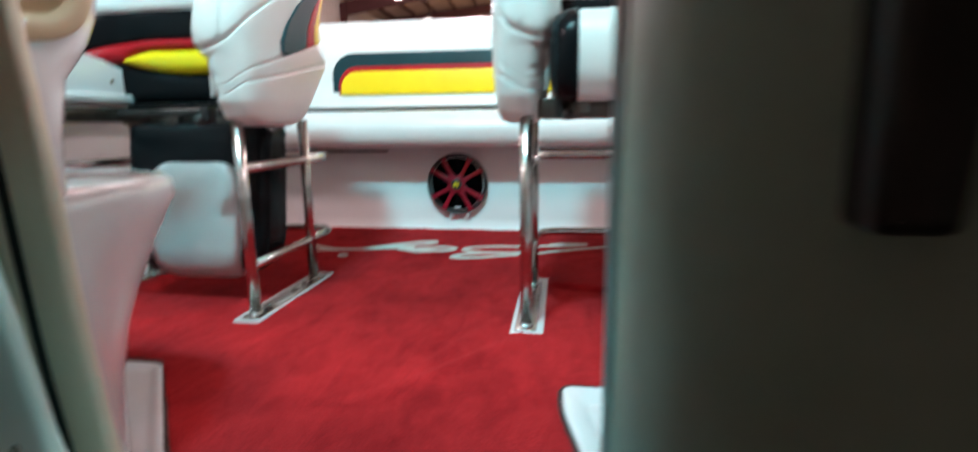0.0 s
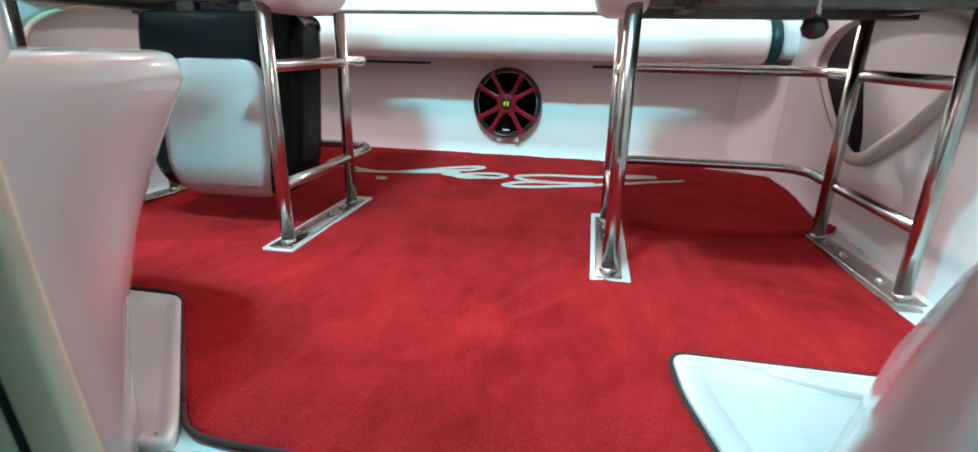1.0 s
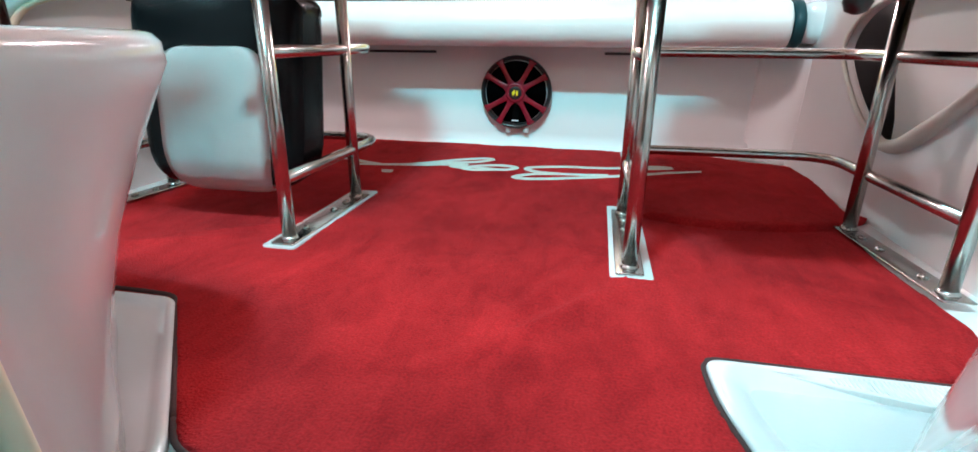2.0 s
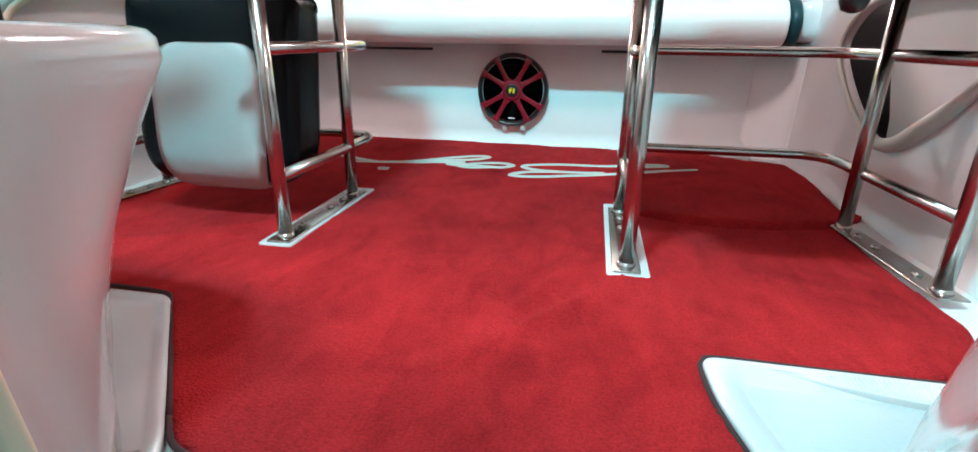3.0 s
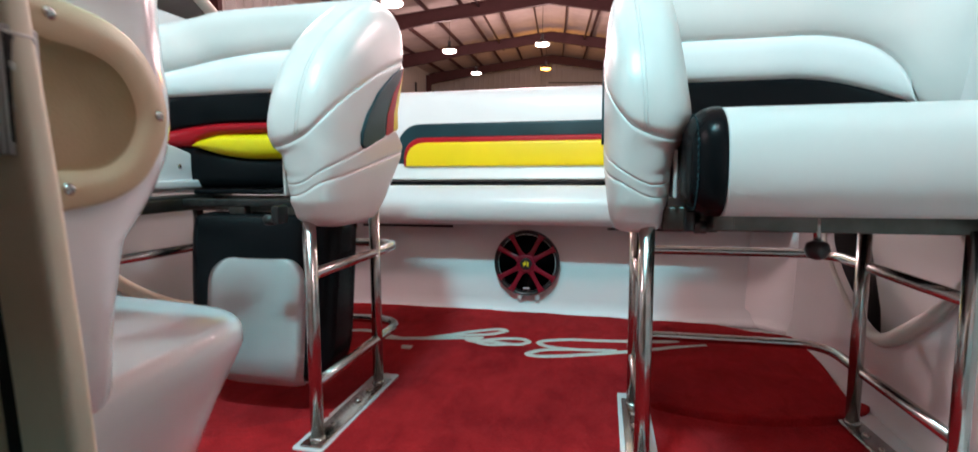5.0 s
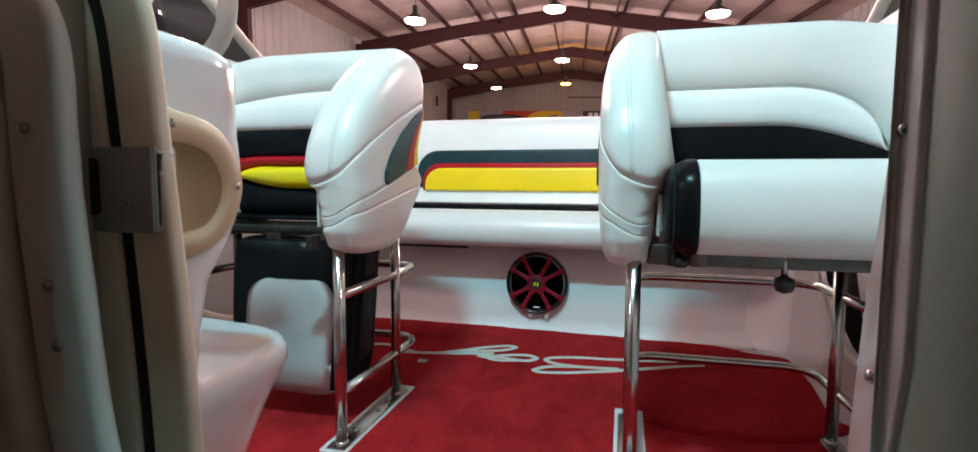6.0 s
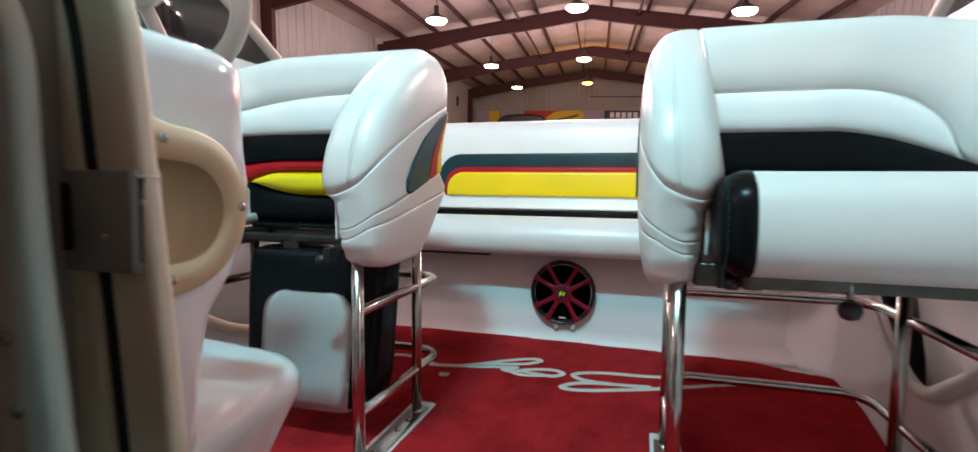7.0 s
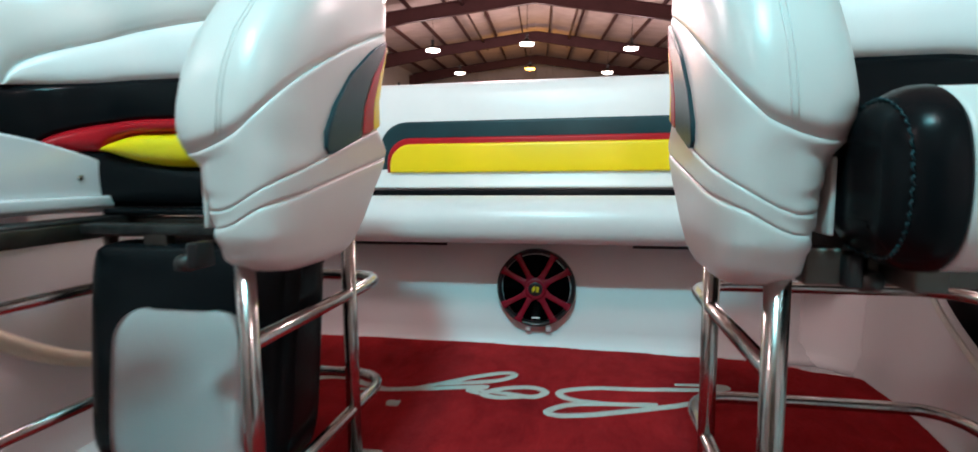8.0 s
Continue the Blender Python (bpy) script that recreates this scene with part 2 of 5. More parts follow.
def pillow(outline, d0, d1, r, to3d, r0=None, steps=5, smooth_n=6, crown=0.0):
    """A padded slab: an outline in (u, v), from depth d0 to d1, both rims rounded by r (r0 at d0). crown: extra swell of the d1 side."""
    pts = spline([(p[0], p[1]) for p in outline], smooth_n) if smooth_n else [Vector(p) for p in outline]
    if area(pts) < 0:
        pts.reverse()
    r0 = r if r0 is None else r0
    sgn = 1 if d1 > d0 else -1
    rings = []
    for i in range(steps + 1):
        a = math.pi / 2 * i / steps
        rings.append((r0 * (1 - math.sin(a)), d0 + sgn * r0 * (1 - math.cos(a))))
    for i in range(steps + 1):
        a = math.pi / 2 * i / steps
        rings.append((r * (1 - math.cos(a)), d1 - sgn * r * (1 - math.sin(a))))
    if crown:
        for i in range(1, 4):
            rings.append((r + crown * 2.2 * i / 3, d1 + sgn * crown * math.sin(math.pi / 2 * i / 3) * 0.5))
    bm = bmesh.new()
    loops = []
    for off, d in rings:
        loops.append([bm.verts.new(to3d(p.x, p.y, d)) for p in (inset(pts, off) if off else pts)])
    k = len(pts)
    for la, lb in zip(loops, loops[1:]):
        for i in range(k):
            bm.faces.new((la[i], la[(i + 1) % k], lb[(i + 1) % k], lb[i]))
    cap(bm, loops[0])
    cap(bm, loops[-1])
    return bm


def in_yz(x_sign=1):
    return lambda u, v, d: (d, u, v)


def in_xz(u, v, d):
    return (u, d, v)


def in_xy(u, v, d):
    return (u, v, d)


def rounded(u0, v0, u1, v1, r, n=5):
    out = []
    for cx, cy, a0 in ((u1 - r, v0 + r, -90), (u1 - r, v1 - r, 0), (u0 + r, v1 - r, 90), (u0 + r, v0 + r, 180)):
        for i in range(n + 1):
            a = radians(a0 + 90 * i / n)
            out.append((cx + r * math.cos(a), cy + r * math.sin(a)))
    return out


def roundpoly(pts, r, n=5, step=0.05):
    """A closed outline with its corners rounded and its sides divided."""
    pts = [Vector(p) for p in pts]
    out = []
    k = len(pts)
    for i in range(k):
        a, b, c = pts[i - 1], pts[i], pts[(i + 1) % k]
        u, v = a - b, c - b
        rr = min(r, u.length * 0.45, v.length * 0.45)
        p, q = b + u.normalized() * rr, b + v.normalized() * rr
        for j in range(n + 1):
            t = j / n
            out.append((1 - t) ** 2 * p + 2 * t * (1 - t) * b + t * t * q)
        e = c - v.normalized() * min(r, v.length * 0.45)
        m = int((e - q).length / step)
        for j in range(1, m):
            out.append(q.lerp(e, j / m))
    return out


def loft(rings):
    """Skins equal rings of points, the first and last closed."""
    bm = bmesh.new()
    vs = [[bm.verts.new(p) for p in ring] for ring in rings]
    m = len(vs[0])
    for a, b in zip(vs, vs[1:]):
        for i in range(m):
            bm.faces.new((a[i], a[(i + 1) % m], b[(i + 1) % m], b[i]))
    cap(bm, vs[0])
    cap(bm, vs[-1])
    return bm


def table(rows, z):
    """Reads columns from rows (z, a, b, ...), smoothly between them."""
    if z <= rows[0][0]:
        return rows[0][1:]
    for p, q in zip(rows, rows[1:]):
        if z <= q[0]:
            t = (z - p[0]) / (q[0] - p[0])
            return tuple(x + (y - x) * t for x, y in zip(p[1:], q[1:]))
    return rows[-1][1:]


def slab(x0, y0, z0, x1, y1, z1, r=0.004, seg=2):
    """A box with softened edges."""
    bm = bmesh.new()
    bmesh.ops.create_cube(bm, size=1, matrix=Matrix.LocRotScale(((x0 + x1) / 2, (y0 + y1) / 2, (z0 + z1) / 2), None, (abs(x1 - x0), abs(y1 - y0), abs(z1 - z0))))
    if r:
        bmesh.ops.bevel(bm, geom=bm.edges[:], offset=r, segments=seg, affect="EDGES", profile=0.5)
    return bm


def tube(points, r, seg=14, smooth_n=0, caps=True):
    """A round bar along the points."""
    pts = spline(points, smooth_n, False) if smooth_n else [Vector(p) for p in points]
    bm = bmesh.new()
    rings = []
    side = None
    for i, p in enumerate(pts):
        t = (pts[min(i + 1, len(pts) - 1)] - pts[max(i - 1, 0)]).normalized()
        if side is None:
            side = t.orthogonal().normalized()
        side = (side - t * side.dot(t)).normalized()
        up = t.cross(side)
        rr = r(i / (len(pts) - 1)) if callable(r) else r
        rings.append([bm.verts.new(p + (side * math.cos(2 * math.pi * j / seg) + up * math.sin(2 * math.pi * j / seg)) * rr) for j in range(seg)])
    for a, b in zip(rings, rings[1:]):
        for j in range(seg):
            bm.faces.new((a[j], a[(j + 1) % seg], b[(j + 1) % seg], b[j]))
    if caps:
        bm.faces.new(rings[0])
        bm.faces.new(rings[-1])
    return bm


def lathe(profile, axis_to3d, seg=32):
    """Turns (radius, height) pairs round an axis; axis_to3d(x, y, h) places them."""
    bm = bmesh.new()
    rings = []
    for r, h in profile:
        rings.append([bm.verts.new(axis_to3d(r * math.cos(2 * math.pi * j / seg), r * math.sin(2 * math.pi * j / seg), h)) for j in range(seg)])
    for a, b in zip(rings, rings[1:]):
        for j in range(seg):
            bm.faces.new((a[j], a[(j + 1) % seg], b[(j + 1) % seg], b[j]))
    bm.faces.new(rings[0])
    bm.faces.new(rings[-1])
    return bm


def bend(points, radius, n=6):
    """Rounds the corners of a polyline."""
    pts = [Vector(p) for p in points]
    out = [pts[0]]
    for a, b, c in zip(pts, pts[1:], pts[2:]):
        u, v = (a - b).normalized(), (c - b).normalized()
        p, q = b + u * radius, b + v * radius
        for i in range(n + 1):
            t = i / n
            out.append((1 - t) ** 2 * p + 2 * t * (1 - t) * b + t * t * q)
    out.append(pts[-1])
    return out


def sheet(outline, z0, z1, material, name, r=0.003, parent=None, smooth_n=0, label=""):
    return part(name, pillow(outline, z0, z1, r, in_xy, r0=0.0005, steps=3, smooth_n=smooth_n), material, parent, label)


def screw(place, normal, size=0.005):
    """A small domed cross-head screw."""
    q = Vector(normal).to_track_quat("Z", "Y").to_matrix().to_4x4()
    m = Matrix.Translation(place) @ q
    bm = lathe([(size, -0.001), (size, 0.0006), (size * 0.7, 0.0018), (size * 0.25, 0.0022)], lambda x, y, h: m @ Vector((x, y, h)), 14)
    for a in (0, 90):
        bmesh.ops.create_cube(bm, size=1, matrix=m @ pose(0, 0, 0.0021, 0, 0, a) @ Matrix.Diagonal((size * 1.2, size * 0.2, 0.0006, 1)))
    return bm


# ---- hall round the boat ----
def hall_part(name, bm, material, parent=None, label="", smooth=False):
    bm.transform(HALL)
    return part(name, bm, material, parent, label, smooth)


RIDGE, HALF, EAVE, PEAK, NEAR, FAR, GROUND = -0.5, 9.6, 4.72, 6.05, -22.0, 43.5, -2.6


def roof_z(x):
    return PEAK - (PEAK - EAVE) * abs(x - RIDGE) / HALF


def build_hall():
    tagged(hall_part("ground", slab(RIDGE - HALF - 1, NEAR - 1, GROUND - 0.2, RIDGE + HALF + 1, FAR + 1, GROUND, 0), CONCRETE), "smooth grey concrete floor of the boat hall", "floor", kind="structure")
    bm = bmesh.new()
    v = [bm.verts.new((x, y, z)) for y in (NEAR, FAR) for x, z in ((RIDGE - HALF, EAVE + 0.28), (RIDGE, PEAK + 0.28), (RIDGE + HALF, EAVE + 0.28), (RIDGE + HALF, EAVE + 0.4), (RIDGE, PEAK + 0.4), (RIDGE - HALF, EAVE + 0.4))]
    for i in range(6):
        bm.faces.new((v[i], v[(i + 1) % 6], v[6 + (i + 1) % 6], v[6 + i]))
    bm.faces.new(v[:6])
    bm.faces.new(v[6:])
    tagged(hall_part("ceiling", bm, ROOF), "pale insulated roof lining between dark purlins", "ceiling", kind="structure")

    def ribbed(x0, y0, x1, y1, n, top, name, label):
        bm = bmesh.new()
        a, b = Vector((x0, y0, 0)), Vector((x1, y1, 0))
        side = (b - a).normalized().cross(Vector((0, 0, 1)))
        line = []
        for i in range(n):
            for t, d in ((0.0, 0.0), (0.72, 0.0), (0.80, 0.035), (0.92, 0.035)):
                line.append(a.lerp(b, (i + t) / n) + side * d)
        line.append(b)
        lo = [bm.verts.new((p.x, p.y, GROUND)) for p in line]
        hi = [bm.verts.new((p.x, p.y, top(p))) for p in line]
        for i in range(len(line) - 1):
            bm.faces.new((lo[i], lo[i + 1], hi[i + 1], hi[i]))
        bmesh.ops.solidify(bm, geom=bm.faces[:], thickness=0.02)
        tagged(hall_part(name, bm, CLAD), label, "wall", kind="structure")

    ribbed(RIDGE - HALF, NEAR, RIDGE - HALF, FAR, 130, lambda p: EAVE + 0.3, "wall_west", "white ribbed metal cladding of the hall's side wall")
    ribbed(RIDGE + HALF, FAR, RIDGE + HALF, NEAR, 130, lambda p: EAVE + 0.3, "wall_east", "white ribbed metal cladding of the hall's side wall")
    ribbed(RIDGE - HALF, FAR, RIDGE + HALF, FAR, 46, lambda p: roof_z(p.x) + 0.28, "wall_south", "white ribbed gable wall under the roof ridge")
    ribbed(RIDGE + HALF, NEAR, RIDGE - HALF, NEAR, 46, lambda p: roof_z(p.x) + 0.28, "wall_north", "white ribbed gable wall behind the boat")
    # rigid portals
    for k, y in enumerate((-19.6, -11.0, -2.4, 6.2, 14.8, 23.4, 32.0, 40.6)):
        e = holder("roof_portal", HALL @ Vector((RIDGE, y, PEAK)), "oxide-red steel roof portal with deepened haunches", "steel portal", "portals of the hall roof")
        for s in (-1, 1):
            sec = []
            for x, depth in ((0.0, 0.56), (0.55, 0.55), (0.97, 0.78)):
                px = RIDGE + s * x * HALF
                sec.append((px, roof_z(px) + 0.05, roof_z(px) + 0.05 - depth))
            for name, w, edges in (("rafter_web", 0.012, (0, 1)), ("top_flange", 0.10, (0, 0)), ("bottom_flange", 0.10, (1, 1))):
                rings = []
                for px, zt, zb in sec:
                    z0, z1 = (zt, zb)[edges[0]] + 0.012, (zt, zb)[edges[1]] - 0.012
                    rings.append([(px, y - w, z0), (px, y + w, z0), (px, y + w, z1), (px, y - w, z1)])
                under(hall_part(name, loft(rings), BEAM), e)
            under(hall_part("column", slab(RIDGE + s * (HALF - 0.42), y - 0.1, GROUND, RIDGE + s * (HALF - 0.05), y + 0.1, EAVE, 0), BEAM), e)
    for i in range(-6, 7):
        if i == 0:
            continue
        x = RIDGE + (i - 0.5 * (1 if i > 0 else -1)) * 1.52
        z = roof_z(x) + 0.06
        bm = slab(x - 0.03, NEAR, z, x + 0.03, FAR, z + 0.2, 0)
        tagged(hall_part("purlin", bm, BEAM), "dark red roof purlin running along the hall", "purlin", "purlins of the hall roof")
    for x in (-3.0, 1.9):
        bm = tube([(RIDGE + x, NEAR, roof_z(RIDGE + x) - 0.12), (RIDGE + x, FAR - 9, roof_z(RIDGE + x) - 0.12)], 0.06, 10)
        tagged(hall_part("ceiling_pipe", bm, BEAM, smooth=True), "dark sprinkler pipe slung under the roof", "pipe", "pipes under the roof")
    # hanging lamps
    for j, y in enumerate((-18.2, -9.4, -0.6, 8.2, 17.0, 26.0, 34.6)):
        for i, x in enumerate(LAMP_X):
            z = 4.37 if i == 1 else 4.12
            amber = j == 6 and i == 1
            e = holder("high_bay_lamp", HALL @ Vector((x, y, z)), "amber glowing high bay lamp under the roof" if amber else "lit white high bay lamp hanging under the roof", "ceiling lamp", "high bay lamps")
            under(hall_part("reflector", lathe([(0.08, 0.24), (0.11, 0.20), (0.30, 0.08), (0.34, 0.03), (0.32, 0.03), (0.10, 0.18)], lambda a, b, h: (x + a, y + b, z + h), 20), ALU, smooth=True), e)
            under(hall_part("diffuser", lathe([(0.335, 0.028), (0.33, -0.03), (0.27, -0.08), (0.15, -0.10), (0.02, -0.105)], lambda a, b, h: (x + a, y + b, z + h), 20), LAMP_AMBER if amber else LAMP_ON, smooth=True), e)
            under(hall_part("ballast", slab(x - 0.07, y - 0.07, z + 0.24, x + 0.07, y + 0.07, z + 0.46, 0.01), DARK_M), e)
            under(hall_part("cord", tube([(x, y, z + 0.45), (x, y, roof_z(x) + 0.30)], 0.012, 6), DARK_M), e)
    for x, y, watts, colour in HALL_LIGHTS:
        point_lamp("high_bay_light", HALL @ Vector((x, y, 3.86)), watts, colour, 0.3)
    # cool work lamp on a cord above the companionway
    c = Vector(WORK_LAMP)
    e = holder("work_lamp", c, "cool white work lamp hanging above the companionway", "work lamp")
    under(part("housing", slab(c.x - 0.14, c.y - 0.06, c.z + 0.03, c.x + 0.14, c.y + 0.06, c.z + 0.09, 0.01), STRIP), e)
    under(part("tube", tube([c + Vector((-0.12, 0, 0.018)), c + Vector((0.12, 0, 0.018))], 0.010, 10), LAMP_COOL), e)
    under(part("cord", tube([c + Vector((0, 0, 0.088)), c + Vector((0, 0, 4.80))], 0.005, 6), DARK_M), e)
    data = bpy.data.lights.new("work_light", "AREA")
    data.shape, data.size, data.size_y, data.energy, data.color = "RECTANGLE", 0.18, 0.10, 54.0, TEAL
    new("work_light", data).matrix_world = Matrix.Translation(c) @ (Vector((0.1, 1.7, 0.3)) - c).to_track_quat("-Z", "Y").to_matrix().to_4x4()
    # banners on the far gable
    for x0, x1, z0, z1, material, label in ((-10.0, -9.0, 2.3, 3.36, GREY_B, "plain grey banner on the gable wall"), (-8.95, -8.03, 2.4, 3.31, YEL_B, "yellow printed wall banner"), (-7.98, -6.1, 2.3, 3.34, GREY_B, "plain grey banner on the gable wall"),
                                            (-6.05, -1.3, 2.25, 3.33, RED_B, "red and yellow racing banner"), (-1.25, 0.35, 2.35, 3.34, GREY_B, "plain grey banner on the gable wall"), (0.4, 3.4, 2.35, 3.36, NAVY_B, "navy wall banner with pale bars")):
        b = tagged(hall_part("wall_banner", slab(x0, FAR - 0.10, z0, x1, FAR - 0.07, z1, 0), material), label, "banner", "banners on the gable wall")
        if material is NAVY_B:
            for k in range(5):
                hall_part("print_bar", slab(x0 + 0.45 + k * 0.45, FAR - 0.12, z0 + 0.45, x0 + 0.77 + k * 0.45, FAR - 0.104, z1 - 0.14, 0), WHITE_B, b)
        if material is RED_B:
            hall_part("print_shape", pillow([(x0 + 1.5, z0 + 0.1), (x0 + 2.2, z0 + 0.75), (x0 + 2.9, z0 + 1.04), (x1 - 0.1, z0 + 1.05), (x1 - 0.1, z0 + 0.3), (x0 + 2.9, z0 + 0.1)], FAR - 0.104, FAR - 0.12, 0.004, in_xz), YEL_B, b)
            hall_part("print_stripe", pillow([(x0 + 2.6, z0 + 0.35), (x0 + 3.6, z0 + 0.62), (x1 - 0.3, z0 + 0.80), (x1 - 0.5, z0 + 0.62), (x0 + 3.5, z0 + 0.45)], FAR - 0.122, FAR - 0.135, 0.004, in_xz), NAVY_B, b, "dark swoosh stripe")
    tagged(hall_part("covered_boat", pillow([(-7.5, 1.9), (-4.1, 1.9), (-4.1, 2.58), (-4.6, 2.76), (-5.6, 2.80), (-7.1, 2.66)], 39.8, 42.4, 0.15, in_xz, smooth_n=4), DARK_M, smooth=True), "dark cover over a boat far down the hall", "covered boat")
    tagged(hall_part("covered_boat_stand", slab(-7.3, 40.2, GROUND, -4.2, 42.0, 1.95, 0.02), GREY_B), "grey storage rack below the covered boat", "storage rack")
    tagged(hall_part("wall_opening_sign", slab(RIDGE - HALF + 0.05, 37.2, 3.2, RIDGE - HALF + 0.10, 37.6, 3.85, 0), DARK_M), "small dark panel on the side wall", "panel")
    tagged(hall_part("curtain_rail", slab(-0.8, FAR - 0.12, 4.38, 3.4, FAR - 0.06, 4.46, 0), DARK_M), "thin dark rail on the gable wall", "rail")


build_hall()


# ---- hull, cockpit floor and bulkheads ----
TRANSOM = 2.215
SOLE = -0.010


def build_hull():
    sole = sheet([(-1.02, 0.40), (1.02, 0.40), (1.02, 2.5), (-1.02, 2.5)], SOLE - 0.05, SOLE, GEL_LIT, "floor", 0.001)
    tagged(sole, "glossy white gelcoat cockpit floor under the carpet", "floor", kind="structure")
    # transom bulkhead, its foot rolled into the floor
    prof = [(TRANSOM + 0.10, SOLE), (TRANSOM - 0.05, SOLE + 0.001), (TRANSOM - 0.022, SOLE + 0.008), (TRANSOM - 0.008, SOLE + 0.025), (TRANSOM, SOLE + 0.06), (TRANSOM, 0.352), (TRANSOM + 0.02, 0.36), (TRANSOM + 0.10, 0.36)]
    bm = bmesh.new()
    rings = []
    for x in (-0.96, -0.5, 0.0, 0.5, 0.96):
        rings.append([bm.verts.new((x, y, z)) for y, z in prof])
    for a, b in zip(rings, rings[1:]):
        for i in range(len(prof)):
            j = (i + 1) % len(prof)
            bm.faces.new((a[i], a[j], b[j], b[i]))
    bm.faces.new(rings[0])
    bm.faces.new(rings[-1])
    wall = tagged(part("wall_transom", bm, GEL_WALL), "glossy white bulkhead below the stern bench", "wall", kind="structure")
    for x0, x1 in ((-0.70, -0.305), (0.308, 0.70)):
        part("vent_slot", slab(x0, TRANSOM - 0.004, 0.330, x1, TRANSOM + 0.01, 0.339, 0.001), PLASTIC, wall, "thin dark slot")
    # side liners with a lens-shaped opening
    for s, name in ((1, "wall_port"), (-1, "wall_starboard")):
        open_l = spline([(2.00, 0.33), (1.93, 0.24), (1.75, 0.17), (1.55, 0.145), (1.38, 0.20), (1.24, 0.30), (1.20, 0.38), (1.30, 0.455), (1.60, 0.48), (1.88, 0.43)] if s < 0 else [(1.88, 0.365), (1.80, 0.275), (1.68, 0.198), (1.597, 0.166), (1.50, 0.168), (1.395, 0.228), (1.303, 0.30), (1.25, 0.38), (1.32, 0.455), (1.60, 0.48), (1.80, 0.45)], 6)
        n = len(open_l)
        ctr = Vector((1.6, 0.33))

        def side_x(y, z):
            return s * (0.926 + 0.03 * max(0.0, z - 0.05) - (0.010 * (1 - z / 0.05) ** 2 if z < 0.05 else 0.0))

        outer = []
        for p in open_l:
            w = (p - ctr)
            k = min((2.6 - ctr.x if w.x > 0 else ctr.x - 0.42) / max(abs(w.x), 1e-6), ((1.02 - ctr.y) if w.y > 0 else (ctr.y - SOLE)) / max(abs(w.y), 1e-6))
            outer.append(ctr + w * k)
        bm = bmesh.new()
        loops = []
        for t in (0.0, 0.03, 0.1, 0.25, 0.5, 0.75, 0.88, 0.95, 1.0):
            loops.append([bm.verts.new((side_x(q.x, q.y), q.x, q.y)) for q in (p.lerp(o, t) for p, o in zip(open_l, outer))])
        back = [bm.verts.new((side_x(p.x, p.y) + s * 0.02, p.x, p.y)) for p in open_l]
        loops.insert(0, back)
        for a, b in zip(loops, loops[1:]):
            for i in range(n):
                bm.faces.new((a[i], a[(i + 1) % n], b[(i + 1) % n], b[i]))
        w = tagged(part(name, bm, GEL_LIT), "glossy white moulded cockpit side with a lens-shaped storage opening", "wall", kind="structure")
        rim = [Vector((side_x(p.x, p.y) - s * 0.006, p.x, p.y)) for p in open_l]
        part("opening_rim", tube(rim + rim[:1], lambda f: 0.006 + 0.012 * math.exp(-((f - 0.42) / 0.16) ** 2), 10, caps=False), TRIM if s < 0 else WHEEL, w, "rounded pale rim")
        part("pocket_back", pillow([(1.05, 0.05), (1.64, 0.05), (1.66, 0.20), (1.84, 0.60), (1.05, 0.60)], min(s * 0.985, s * 1.0), max(s * 0.985, s * 1.0), 0.003, in_yz(), steps=2, smooth_n=0), GEL_WALL, w, "pale pocket lining")
        # black sheet in place of the shade at the pocket's far end
        part("pocket_shade", slab(s * 1.07, 1.5, 0.05, s * 1.075, 2.2, 0.6, 0), PLASTIC, w, "black slab standing in for the shade deep in the pocket")
        tagged(part("gunwale", slab(s * 0.99, 0.42, 0.93, s * 1.25, 2.75, 0.99, 0.02, 3), GEL), "white moulded gunwale above the cockpit side", "gunwale", kind="structure")
        tagged(part("hull_side", slab(s * 1.23, -3.0, -1.2, s * 1.25, 2.9, 0.94, 0.005), HULL_OUT), "outer white hull side of the boat", "hull", kind="structure")
        # swept side of the windscreen
        ws = holder("windscreen_side", (s * 1.02, 1.7, 0.99), "dark tinted windscreen wing in a pale metal frame", "windscreen", "windscreen wings")
        lo, hi, fr = Vector((s * 1.03, 1.95, 1.00)), Vector((s * 0.99, 0.95, 1.55)), Vector((s * 1.05, 0.55, 1.0))
        under(part("glass_pane", tri_slab(lo, hi, fr, s * 0.006), GLASS), ws)
        under(part("frame_bar", tube([lo, hi], 0.022, 10), STRIP), ws)
    for s in (1, -1):
        rings = []
        for z, flare in ((SOLE, 0.030), (SOLE + 0.012, 0.012), (SOLE + 0.035, 0.003), (0.08, 0.0), (0.20, 0.0), (0.355, 0.0)):
            lean = 0.03 * max(0.0, z - 0.05)
            ring = []
            for a in range(0, 91, 9):
                o = (0.0015 + flare) * math.sin(radians(2 * a)) - 0.001
                ring.append((s * (0.796 + 0.13 * math.sin(radians(a)) + lean - o), TRANSOM - 0.13 + 0.13 * math.cos(radians(a)) - o, z))
            rings.append(ring + [(s * (0.95 + lean), TRANSOM + 0.02, z)])
        tagged(part("corner_fillet", loft(rings), GEL_LIT), "glossy white rounded corner between bulkhead and cockpit side", "moulding", kind="structure")
